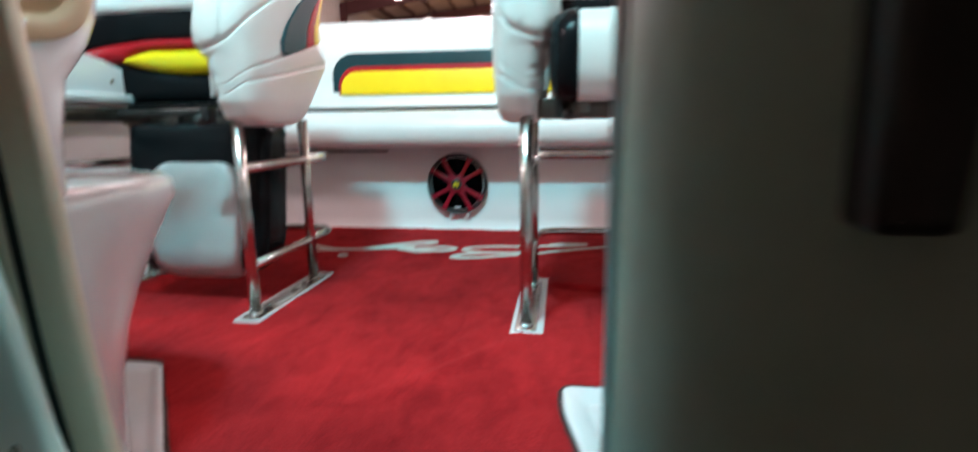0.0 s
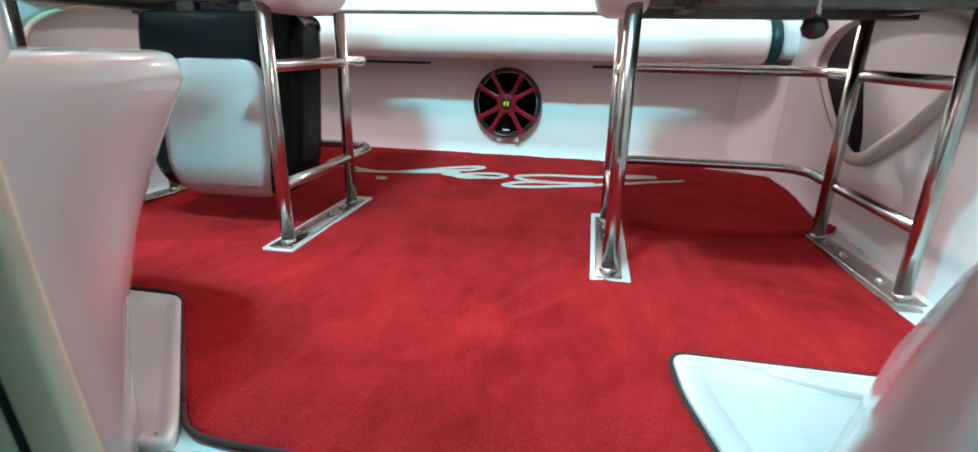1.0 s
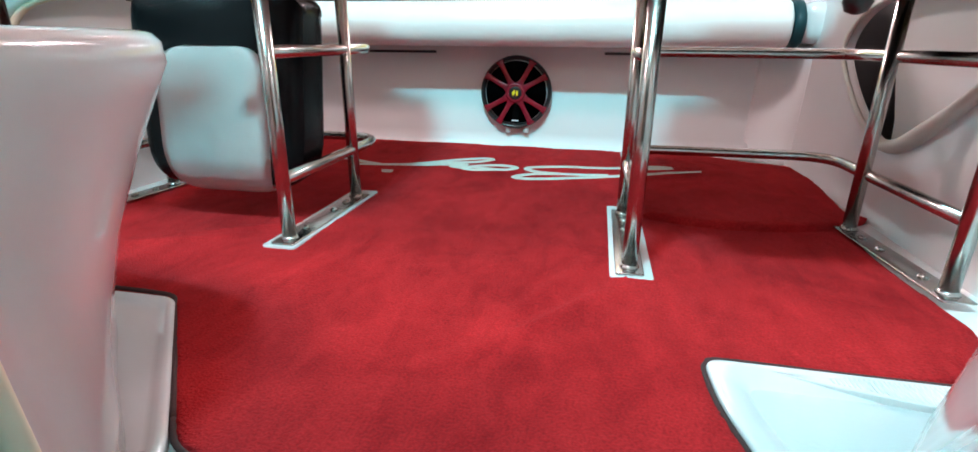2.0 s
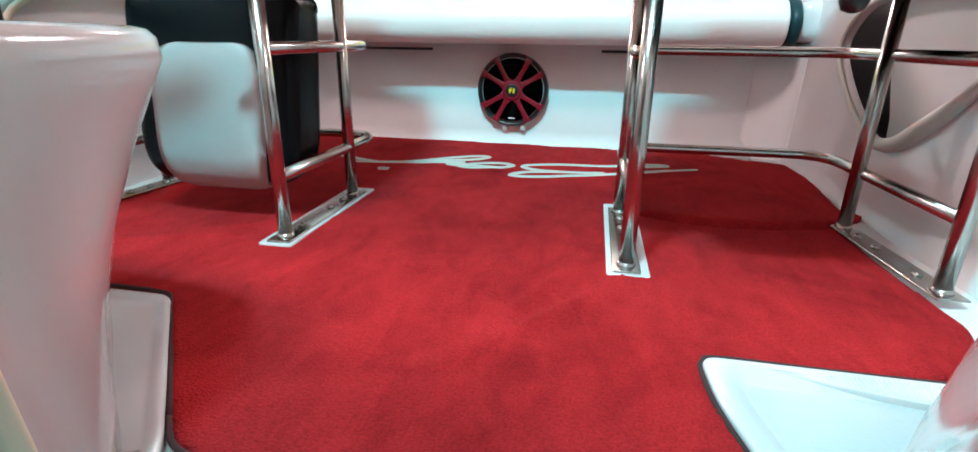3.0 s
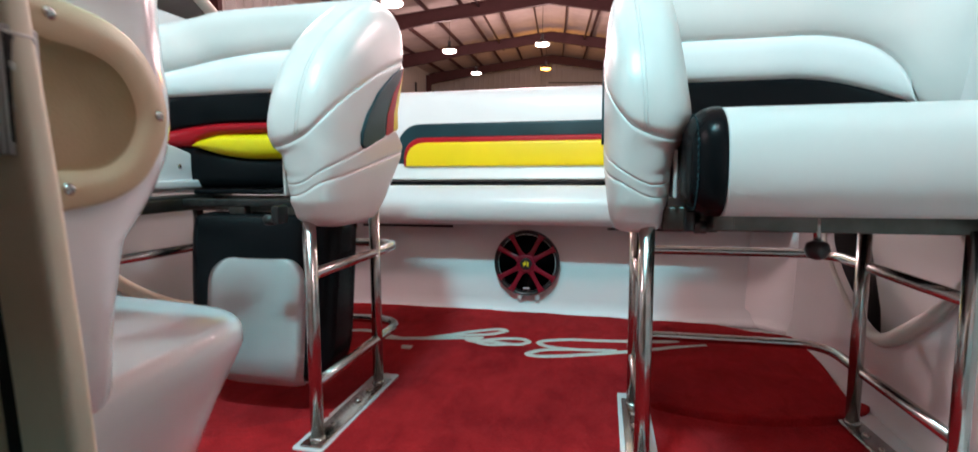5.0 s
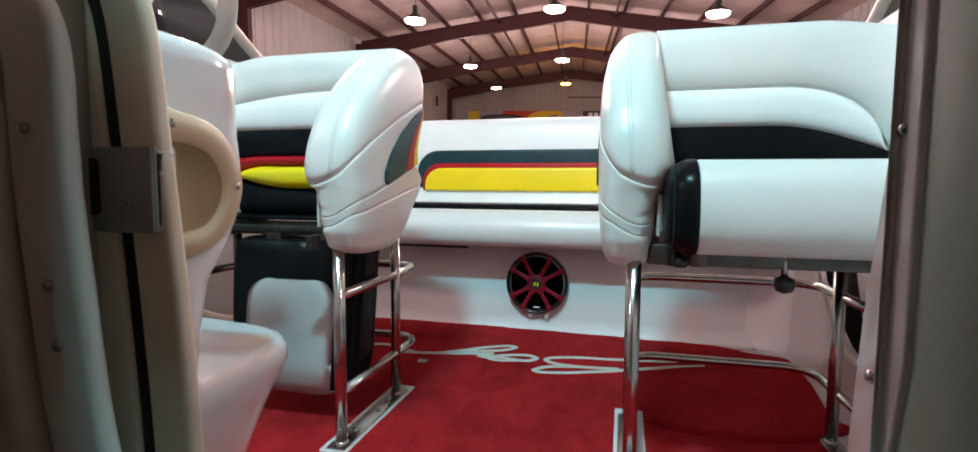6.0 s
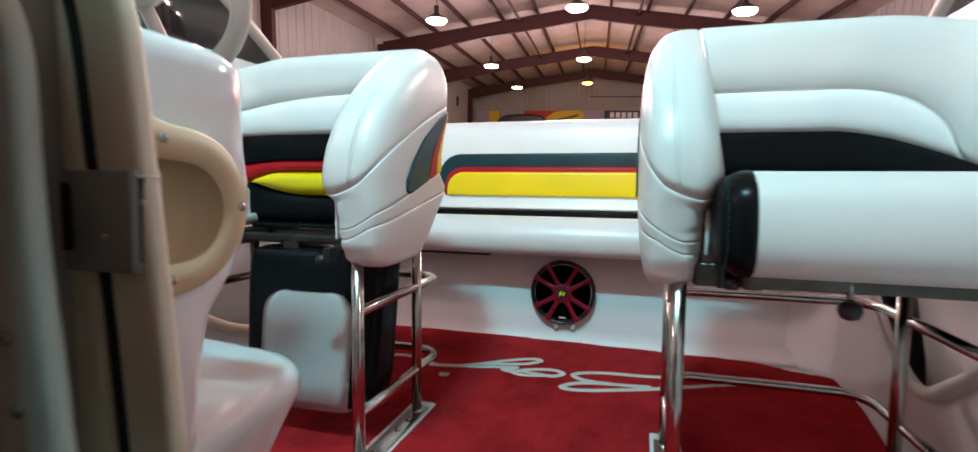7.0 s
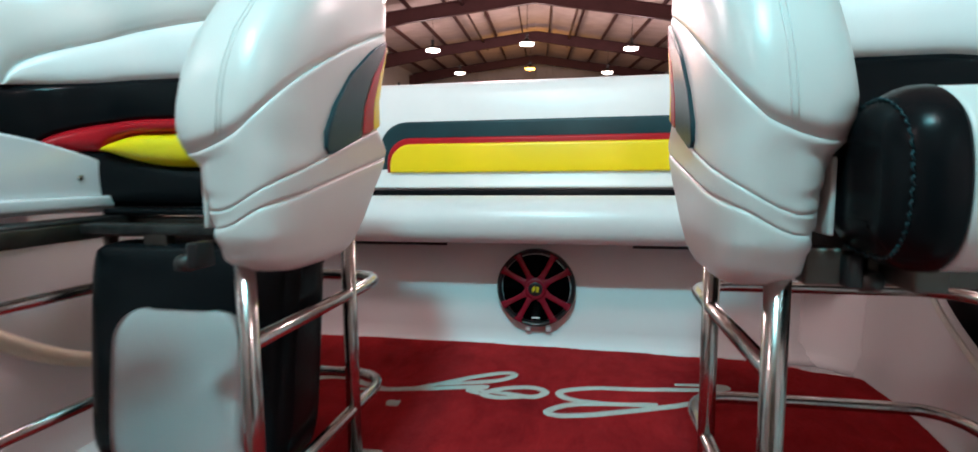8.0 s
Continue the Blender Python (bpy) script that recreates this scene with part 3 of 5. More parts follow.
        tagged(part("seat_end_moulding", slab(min(s * 0.884, s * 1.03), 2.08, 0.372, max(s * 0.884, s * 1.03), 2.45, 0.495, 0.035, 4), GEL), "rounded white moulding at the end of the stern bench", "moulding", kind="structure")
    bowl = slab(-1.24, 2.72, -1.2, 1.24, 2.9, 0.70, 0.02)
    tagged(part("stern_deck", bowl, HULL_OUT), "white stern end of the hull behind the bench", "hull", kind="structure")
    tagged(part("hull_bottom", slab(-1.24, -3.0, -1.3, 1.24, 2.9, -1.2, 0.0), HULL_OUT), "white bottom of the hull", "hull", kind="structure")


def tri_slab(a, b, c, dx):
    bm = bmesh.new()
    f = [bm.verts.new(p) for p in (a, b, c)]
    g = [bm.verts.new(p + Vector((dx, 0, 0))) for p in (a, b, c)]
    bm.faces.new(f)
    bm.faces.new(g)
    for i in range(3):
        bm.faces.new((f[i], f[(i + 1) % 3], g[(i + 1) % 3], g[i]))
    return bm


build_hull()


# ---- carpet ----
def build_carpet():
    out = [(-0.84, 2.215), (-0.40, 2.21), (0.2, 2.185), (0.70, 2.16), (0.795, 2.10), (0.92, 2.065), (0.928, 1.92), (0.885, 1.56), (0.922, 1.532), (0.897, 1.492), (0.835, 1.455),
           (0.815, 1.27), (0.820, 1.13), (0.828, 1.0), (0.79, 0.90), (0.745, 0.862)]
    tray_r = [(0.60, 0.8515), (0.468, 0.8535), (0.446, 0.842), (0.4405, 0.815), (0.447, 0.744), (0.476, 0.62), (0.470, 0.595)]
    near = [(0.44, 0.585), (0.15, 0.577), (-0.03, 0.575), (-0.085, 0.585)]
    tray_l = [(-0.12, 0.62), (-0.20, 0.715), (-0.295, 0.825), (-0.325, 0.858), (-0.36, 0.866), (-0.45, 0.868)]
    rest = [(-0.83, 0.87), (-0.83, 1.6)]
    outline = out + tray_r + near + tray_l + rest
    edge = roundpoly(outline, 0.02, 4, 0.03)
    if area(edge) < 0:
        edge.reverse()

    def rise(x, y):
        h = 0.0016 * noise.noise(Vector((x * 7, y * 7, 0.3))) + 0.0011 * noise.noise(Vector((x * 19, y * 19, 1.7)))
        d = y - (1.372 + 1.05 * (x - 0.605) ** 2)
        fold = max(0.0, min(1.0, (x - 0.40) / 0.03, (0.85 - x) / 0.03))
        h += fold * (0.016 * math.exp(-((d - 0.014) / 0.012) ** 2) - 0.009 * math.exp(-(d / 0.0045) ** 2))
        for cx, cy, slope, run in ((0.30, 0.98, 1.5, 0.16), (0.27, 0.93, 1.1, 0.20), (0.235, 1.0, 2.2, 0.15), (-0.40, 1.16, 0.55, 0.16), (-0.52, 1.06, 0.5, 0.14)):
            ux, uy = 1 / math.hypot(1, slope), slope / math.hypot(1, slope)
            a, b = (x - cx) * ux + (y - cy) * uy, -(x - cx) * uy + (y - cy) * ux
            h += 0.0062 * math.exp(-(b / 0.013) ** 2) * math.exp(-(a / run) ** 2)
        return h

    grid = [Vector((-0.84 + 0.011 * i, 0.56 + 0.011 * j)) for i in range(163) for j in range(152)]
    n_e = len(edge)
    lim = [(edge[i], edge[(i + 1) % n_e]) for i in range(n_e)]

    def inside(p):
        hit = False
        for a, b in lim:
            if (a.y > p.y) != (b.y > p.y) and p.x < (b.x - a.x) * (p.y - a.y) / (b.y - a.y) + a.x:
                hit = not hit
        return hit

    grid += [Vector((0.40 + 0.008 * i, 1.372 + 1.05 * (0.008 * i - 0.205) ** 2 + d)) for i in range(57) for d in (-0.0075, -0.0045, -0.0015, 0.0015, 0.0045, 0.0075)]
    grid = [p for p in grid if inside(p)]
    vs, _, fs, _, _, _ = geometry.delaunay_2d_cdt(edge + grid, [], [list(range(n_e))], 1, 1e-6)
    bm = bmesh.new()
    top = [bm.verts.new((p.x, p.y, rise(p.x, p.y) - (0.002 if i < n_e else 0.0))) for i, p in enumerate(vs)]
    for f in fs:
        bm.faces.new([top[i] for i in f])
    foot = [bm.verts.new((p.x, p.y, SOLE + 0.0005)) for p in edge]
    for i in range(n_e):
        bm.faces.new((top[i], top[(i + 1) % n_e], foot[(i + 1) % n_e], foot[i]))
    rug = tagged(part("carpet", bm, CARPET), "bright red cut-pile carpet with dark bound edge on the cockpit floor", "carpet")
    for line in ([(0.745, 0.8515), (0.68, 0.8515)] + tray_r, tray_l):
        pts = [Vector((x, y, -0.002)) for x, y in line]
        part("edge_binding", tube(pts, 0.0036, 8, 5), BIND, rug, "dark stitched edge binding")
    part("edge_binding", tube([(0.462, 0.597, -0.002), (0.44, 0.585, -0.002), (0.15, 0.577, -0.002), (-0.03, 0.575, -0.002), (-0.085, 0.586, -0.002), (-0.12, 0.62, -0.002)], 0.0036, 8, 5), BIND, rug, "dark stitched edge binding")

    def ribbon(pts, w=0.012, n=8):
        line = spline([(x, y, 0) for x, y in pts], n, False)
        bm = bmesh.new()
        prev = None
        for i, p in enumerate(line):
            t = (line[min(i + 1, len(line) - 1)] - line[max(i - 1, 0)]).normalized()
            nn = Vector((-t.y, t.x, 0))
            ww = w * (0.35 + 0.65 * min(1, 6 * i / len(line), 6 * (len(line) - 1 - i) / len(line)))
            p = Vector((p.x, p.y, rise(p.x, p.y) + 0.0004))
            row = [bm.verts.new(p + nn * ww + Vector((0, 0, 0.0))), bm.verts.new(p + nn * ww * 0.6 + Vector((0, 0, 0.003))), bm.verts.new(p - nn * ww * 0.6 + Vector((0, 0, 0.003))), bm.verts.new(p - nn * ww)]
            if prev:
                for k in range(3):
                    bm.faces.new((prev[k], prev[k + 1], row[k + 1], row[k]))
            prev = row
        return part("inlaid_scroll", bm, LOGO, rug, "pale inlaid scroll stroke")

    # flowing pale scroll strokes of the emblem
    ribbon([(0.62, 1.905), (0.50, 1.855), (0.36, 1.79), (0.20, 1.725), (0.10, 1.70), (0.075, 1.72), (0.13, 1.765), (0.24, 1.785), (0.36, 1.785)], 0.011)
    ribbon([(0.34, 1.80), (0.20, 1.785), (0.115, 1.80), (0.10, 1.835), (0.17, 1.87), (0.30, 1.885), (0.45, 1.905), (0.53, 1.925), (0.50, 1.94), (0.40, 1.93)], 0.011)
    ribbon([(0.03, 1.79), (-0.05, 1.775), (-0.10, 1.79), (-0.06, 1.825), (0.02, 1.85), (0.06, 1.825), (0.03, 1.79), (-0.04, 1.80), (-0.13, 1.81)], 0.011)
    ribbon([(-0.10, 1.785), (-0.14, 1.805), (-0.10, 1.835), (-0.16, 1.82), (-0.26, 1.795), (-0.35, 1.775), (-0.44, 1.765)], 0.011)
    ribbon([(-0.30, 1.785), (-0.22, 1.84), (-0.13, 1.905), (-0.06, 1.94), (-0.035, 1.925), (-0.07, 1.885), (-0.16, 1.85), (-0.26, 1.82)], 0.011)
    ribbon([(-0.36, 1.775), (-0.43, 1.80), (-0.49, 1.83), (-0.55, 1.83), (-0.60, 1.80)], 0.011)
    ribbon([(-0.33, 1.70), (-0.31, 1.70), (-0.295, 1.70)], 0.016)
    # gelcoat strips that show round the pedestal feet
    for x0, x1 in ((-0.315, -0.248), (0.333, 0.405)):
        tagged(sheet(rounded(x0, 1.068, x1, 1.475, 0.006), -0.009, 0.0035, GEL, "floor_cutout", 0.001), "white gelcoat floor strip showing through the carpet", "floor strip", kind="structure")


build_carpet()


# ---- speaker ----
def build_speaker():
    cx, cy, cz, R = 0.0, TRANSOM, 0.196, 0.130
    spk = holder("loudspeaker", (cx, cy, cz), "round black loudspeaker with red spoked grille on the white bulkhead", "loudspeaker")

    def at(x, y, h):
        return (cx + x, cy - h, cz + y)

    under(part("mount_ring", lathe([(R * 0.99, 0.0), (R * 0.99, 0.012), (R * 0.90, 0.014)], at, 40), GEL, label="pale mounting ring"), spk)
    under(part("surround", lathe([(R, 0.004), (R, 0.022), (R * 0.985, 0.030), (R * 0.95, 0.033), (R * 0.90, 0.026), (R * 0.88, 0.014), (0.01, 0.012)], at, 48), PLASTIC, label="black plastic surround"), spk)
    under(part("cone", lathe([(R * 0.86, 0.020), (R * 0.6, 0.013), (R * 0.3, 0.0125), (0.002, 0.0122)], at, 40), BLACK_V, label="matt black cone"), spk)
    for k in range(8):
        a = radians(22.5 + 45 * k + (9 if k % 2 == 0 else -9) * 0.7)
        d = Vector((math.cos(a), math.sin(a)))
        n = Vector((-d.y, d.x))
        out = []
        for t, w in ((0.20, 0.019), (0.36, 0.0095), (0.6, 0.0085), (0.82, 0.010), (0.97, 0.015)):
            out.append(d * R * t + n * w)
        for t, w in ((0.97, 0.015), (0.82, 0.010), (0.6, 0.0085), (0.36, 0.0095), (0.20, 0.019)):
            out.append(d * R * t - n * w)
        under(part("spoke", pillow([(p.x, p.y) for p in out], 0.024, 0.036, 0.004, at, steps=2, smooth_n=0), SPK_RED, label="glossy red spoke"), spk)
    hub = under(part("hub", lathe([(0.036, 0.026), (0.036, 0.038), (0.030, 0.042), (0.024, 0.040), (0.002, 0.0395)], at, 28), SPK_RED, label="red hub ring"), spk)
    sub(part("hub_cap", lathe([(0.0235, 0.038), (0.0225, 0.0425), (0.018, 0.0435), (0.001, 0.0437)], at, 24), PLASTIC, label="black hub cap"), hub)
    for pts in ([(-0.012, 0.002), (-0.002, 0.012), (0.001, -0.002), (-0.009, -0.011)], [(0.004, 0.010), (0.012, 0.006), (0.010, -0.009), (0.003, -0.010)]):
        sub(part("emblem", pillow(pts, 0.043, 0.0448, 0.0006, at, steps=2, smooth_n=0), SPK_YEL, label="small yellow emblem shape"), hub)
    under(part("print_bar", pillow([(0.062, -0.003), (0.090, -0.003), (0.090, 0.003), (0.062, 0.003)], 0.0125, 0.0195, 0.0005, at, steps=2, smooth_n=0), WHITE_B, label="white print bar"), spk)
    under(part("print_bar", pillow([(-0.014, -0.104), (0.012, -0.104), (0.012, -0.099), (-0.014, -0.099)], 0.0125, 0.0235, 0.0005, at, steps=2, smooth_n=0), WHITE_B, label="white print bar"), spk)
    for dx in (-0.036, 0.032):
        under(part("mount_tab", slab(cx + dx, cy - 0.022, cz - 0.147, cx + dx + 0.018, cy, cz - 0.118, 0.003), GEL, label="pale mounting tab"), spk)


build_speaker()


# ---- stern bench ----
def build_bench():
    b = holder("stern_bench", (0, 2.2, 0.36), "white vinyl stern bench with charcoal, crimson and yellow bands", "bench")
    # rolled seat cushion
    prof = [(2.03, 0.42), (2.045, 0.375), (2.09, 0.357), (2.25, 0.357), (2.42, 0.365), (2.42, 0.46), (2.30, 0.486), (2.20, 0.497), (2.13, 0.503), (2.075, 0.492), (2.04, 0.458)]
    under(part("seat_cushion", pillow(prof, -0.84, 0.845, 0.012, in_yz(), smooth_n=4), VINYL_NEW), b)
    for x0, x1 in ((0.847, 0.88), (-0.875, -0.842)):
        under(part("end_cap", pillow([(u - 0.001, v) for u, v in prof], x0, x1, 0.014, in_yz(), smooth_n=4), CHAR_V, label="black vinyl end cap"), b)
    under(part("crease_strip", slab(-0.84, 2.290, 0.480, 0.845, 2.32, 0.515, 0.002), BLACK_V, label="dark gap strip"), b)
    # backrest
    back = [(2.292, 0.522), (2.284, 0.545), (2.305, 0.62), (2.31, 0.70), (2.315, 0.77), (2.33, 0.85), (2.365, 0.893), (2.41, 0.90), (2.46, 0.87), (2.47, 0.70), (2.46, 0.522)]
    under(part("backrest", pillow(back, -0.86, 0.86, 0.035, in_yz(), smooth_n=4), VINYL_NEW), b)
    for name, material, hx, z0, z1, y, rr, lab in (("charcoal_band", CHAR_V, 0.575, 0.576, 0.757, 2.297, 0.10, "charcoal vinyl band"), ("crimson_band", RED_V, 0.545, 0.577, 0.700, 2.289, 0.085, "crimson vinyl piping band"), ("yellow_band", YEL_V, 0.53, 0.578, 0.678, 2.276, 0.075, "bright yellow vinyl band")):
        out = [(-hx, z0), (hx, z0)] + [(hx - rr * (1 - math.cos(radians(a))), z1 - rr * (1 - math.sin(radians(a)))) for a in range(0, 91, 15)] + [(-hx + rr * (1 - math.cos(radians(a))), z1 - rr * (1 - math.sin(radians(a)))) for a in range(90, -1, -15)]
        under(part(name, pillow(out, 2.36, y, 0.010, in_xz, r0=0.001, steps=4, smooth_n=0), material, label=lab), b)


build_bench()


# ---- seats ----
def strip(path, u0, u1, lo, hi, depth, bulge, nu=28, nv=8, tuck=0.03):
    """An upholstered strip along a plan curve: lo(u), hi(u) are its heights; its face swells by bulge."""
    bm = bmesh.new()
    rows = []
    for i in range(nu + 1):
        u = u0 + (u1 - u0) * i / nu
        p, n = path(u)
        row = []
        a, b = lo(u), hi(u)
        for j in range(nv + 1):
            t = j / nv
            d = depth + bulge * (1 - abs(2 * t - 1) ** 3.0)
            row.append(bm.verts.new((p.x + n.x * d, p.y + n.y * d, a + (b - a) * t)))
        row.insert(0, bm.verts.new((p.x - n.x * tuck, p.y - n.y * tuck, a + 0.002)))
        row.append(bm.verts.new((p.x - n.x * tuck, p.y - n.y * tuck, b - 0.002)))
        rows.append(row)
    m = len(rows[0])
    for a, b in zip(rows, rows[1:]):
        for j in range(m):
            bm.faces.new((a[j], a[(j + 1) % m], b[(j + 1) % m], b[j]))
    bm.faces.new(rows[0])
    bm.faces.new(rows[-1])
    return bm


def build_seat(s, inner, label):
    """A wrap-round helm seat. s: +1 for the seat whose outer side is at larger x; inner: x of its face towards the aisle."""
    seat = holder("helm_chair", (s * (abs(inner) + 0.3), 1.28, 0.46), label, "boat chair", "helm chairs")
    X = lambda k: inner + s * k          # k metres outwards from the aisle face
    add = lambda name, bm, material, lab="": under(part(name, bm, material, label=lab), seat)
    # aisle-side arm: rounded slices, split along its sewn seams
    SLICES = [(0.446, 1.140, 1.262, 0.035, 0.092), (0.452, 1.105, 1.285, 0.022, 0.104), (0.468, 1.080, 1.312, 0.014, 0.112), (0.50, 1.066, 1.343, 0.008, 0.118), (0.56, 1.060, 1.396, 0.002, 0.126), (0.592, 1.057, 1.428, 0.0, 0.134),
              (0.606, 1.053, 1.440, 0.0, 0.156), (0.622, 1.052, 1.444, 0.0, 0.163), (0.652, 1.052, 1.408, 0.0, 0.163), (0.70, 1.060, 1.406, 0.0, 0.156), (0.75, 1.083, 1.428, 0.0, 0.151), (0.80, 1.122, 1.450, 0.001, 0.147), (0.84, 1.164, 1.464, 0.004, 0.144),
              (0.88, 1.218, 1.474, 0.009, 0.141), (0.908, 1.262, 1.478, 0.016, 0.140), (0.932, 1.305, 1.478, 0.026, 0.140), (0.950, 1.338, 1.474, 0.037, 0.139), (0.963, 1.365, 1.464, 0.050, 0.136), (0.971, 1.390, 1.450, 0.064, 0.130)]
    if s > 0:                            # this arm is a little slimmer
        SLICES = [(z, y0, y1, k0, k1 - (0.014 if z > 0.6 else 0.006)) for z, y0, y1, k0, k1 in SLICES]
    # seams: height along the aisle face, then how far they sink towards the outer side
    SEAM_A = ([(1.04, 0.660), (1.055, 0.668), (1.12, 0.700), (1.20, 0.738), (1.27, 0.770), (1.40, 0.822), (1.48, 0.850)], [(0.0, 0.0), (0.044, -0.040), (0.07, -0.053), (0.106, -0.066), (0.15, -0.078)])
    SEAM_B = ([(1.04, 0.568), (1.055, 0.572), (1.12, 0.584), (1.18, 0.600), (1.25, 0.621), (1.36, 0.653), (1.48, 0.672)], [(0.0, 0.0), (0.03, -0.017), (0.07, -0.040), (0.115, -0.043), (0.15, -0.043)])
    SEAM_C = ([(1.04, 0.542), (1.055, 0.545), (1.12, 0.553), (1.25, 0.578), (1.40, 0.606), (1.48, 0.616)], [(0.0, 0.0), (0.03, -0.010), (0.07, -0.033), (0.115, -0.038), (0.15, -0.038)])
    NTH = 56

    def ring_point(th, z, shrink=0.0):
        y0, y1, k0, k1 = table(SLICES, z)
        c, d = math.cos(th), math.sin(th)
        e = 2 / 7.0 if c > 0 else 2 / 3.4
        hy, hk = (y1 - y0) / 2 - shrink, (k1 - k0) / 2 - shrink
        return (y0 + y1) / 2 + hy * math.copysign(abs(c) ** e, c), (k0 + k1) / 2 + hk * math.copysign(abs(d) ** e, d)

    def seam_z(seam, th):
        lo, hi = 0.447, 0.970
        for _ in range(26):
            mid = (lo + hi) / 2
            y, k = ring_point(th, mid)
            if mid < table(seam[0], y)[0] + table(seam[1], k)[0]:
                lo = mid
            else:
                hi = mid
        return lo

    def arm_part(lower, upper, rows):
        rings = []
        for j in range(rows + 1):
            t = j / rows
            ring = []
            for i in range(NTH):
                th = 2 * math.pi * i / NTH
                za = seam_z(lower, th) if lower else 0.446
                zb = seam_z(upper, th) if upper else 0.971
                tt = t if upper else 1 - (1 - t) ** 1.7
                z = za + (zb - za) * tt
                tuck = 0.0
                if lower:
                    tuck += 0.0015 * max(0.0, 1 - (z - za) / 0.0035) ** 2
                if upper:
                    tuck += 0.0015 * max(0.0, 1 - (zb - z) / 0.0035) ** 2
                if upper or not lower:
                    front = math.exp(-((th - 2.35) / 0.75) ** 2)
                    for z0, slope, deep, wide in ((0.575, 0.030, 0.0017, 0.007), (0.555, -0.012, 0.0014, 0.006), (0.508, 0.022, 0.0016, 0.007), (0.487, -0.010, 0.0012, 0.006)):
                        d = (z - z0 - slope * (th - 2.35)) / wide
                        tuck += deep * front * (math.exp(-d * d) - 0.5 * math.exp(-(d - 1.8) ** 2))
                y, k = ring_point(th, z, tuck)
                ring.append((X(k), y, z))
            rings.append(ring)
        return loft(rings)

    add("arm_roll", arm_part(SEAM_A, None, 30), VINYL)
    add("arm_side", arm_part(SEAM_B, SEAM_A, 24), VINYL)
    add("arm_cover", arm_part(SEAM_C, SEAM_B, 10), VINYL)
    add("lower_cover", arm_part(None, SEAM_C, 18), VINYL)
    # stitched seam up the front of the roll
    for off in (0.0, 0.006):
        line = []
        for i in range(15):
            z = 0.622 + 0.30 * i / 14
            k = 0.064 - 0.018 * i / 14 + off
            y0, y1, k0, k1 = table(SLICES, z)
            f = (k - (k0 + k1) / 2) / ((k1 - k0) / 2)
            line.append((X(k), (y0 + y1) / 2 - (y1 - y0) / 2 * (1 - abs(f) ** 3.4) ** (1 / 3.4) - 0.0004, z))
        add("seam", tube(line, 0.0010, 6), VINYL)
    # inset emblem on the aisle face
    def on_side(u, v, d):
        y0, y1, k0, k1 = table(SLICES, v)
        n = 7.0 if u > (y0 + y1) / 2 else 3.4
        f = min(0.985, abs((u - (y0 + y1) / 2) / ((y1 - y0) / 2)))
        return (X((k0 + k1) / 2 - (k1 - k0) / 2 * (1 - f ** n) ** (1 / n) + d), u, v)

    left = [(0.604, 1.190), (0.612, 1.180), (0.635, 1.180), (0.676, 1.210), (0.731, 1.271), (0.782, 1.354), (0.814, 1.423)]
    fold = [(0.604, 1.192), (0.62, 1.246), (0.642, 1.318), (0.655, 1.364), (0.664, 1.40)]
    crim = [(0.604, 1.30), (0.642, 1.300), (0.684, 1.311), (0.737, 1.350), (0.787, 1.408), (0.814, 1.430)]
    gold = [(0.604, 1.345), (0.655, 1.345), (0.694, 1.352), (0.749, 1.384), (0.79, 1.420), (0.814, 1.432)]
    rear = [(0.604, 1.385), (0.70, 1.386), (0.729, 1.394), (0.764, 1.412), (0.80, 1.430), (0.814, 1.434)]
    for z0, z1, a, b, d, material, lab in ((0.605, 0.813, left, crim, -0.0042, CHAR_V, "dark charcoal inset"), (0.639, 0.812, crim, gold, -0.0046, RED_V, "crimson inset stripe"), (0.652, 0.806, gold, rear, -0.0046, YEL_V, "yellow inset stripe")):
        bm = bmesh.new()
        rows = []
        for j in range(29):
            z = z0 + (z1 - z0) * j / 28
            stop = table(fold, z)[0] if z < 0.664 else 2.0
            ya = min(table(a, z)[0], stop)
            yb = max(min(table(b, z)[0], stop), ya + 0.0005)
            rows.append([(ya + (yb - ya) * i / 10, z) for i in range(11)])
        face = [[bm.verts.new(on_side(y, z, d)) for y, z in row] for row in rows]
        for p, q in zip(face, face[1:]):
            for i in range(10):
                bm.faces.new((p[i], p[i + 1], q[i + 1], q[i]))
        rim = [(0, i) for i in range(10)] + [(r, 10) for r in range(28)] + [(28, i) for i in range(10, 0, -1)] + [(r, 0) for r in range(28, 0, -1)]
        deep = [bm.verts.new(on_side(*rows[r][i], 0.006)) for r, i in rim]
        for n in range(len(rim)):
            (r, i), (r2, i2) = rim[n], rim[(n + 1) % len(rim)]
            bm.faces.new((face[r][i], face[r2][i2], deep[(n + 1) % len(rim)], deep[n]))
        add("arm_inset", bm, material, lab)
    add("end_flange", slab(X(0.114), 1.085, 0.51, X(0.120), 1.16, 0.59, 0.002), VINYL, "thin white flange")
    # backrest sweeping round into the outer arm
    L0, RAD = 0.43, 0.15

    def path(u):
        if u < L0:
            return Vector((X(0.12 + u), 1.40)), Vector((0, -1))
        a = (u - L0) / RAD
        if a < 1.35:
            return Vector((X(0.12 + L0 + RAD * math.sin(a)), 1.40 - RAD * (1 - math.cos(a)))), Vector((-s * math.sin(a), -math.cos(a)))
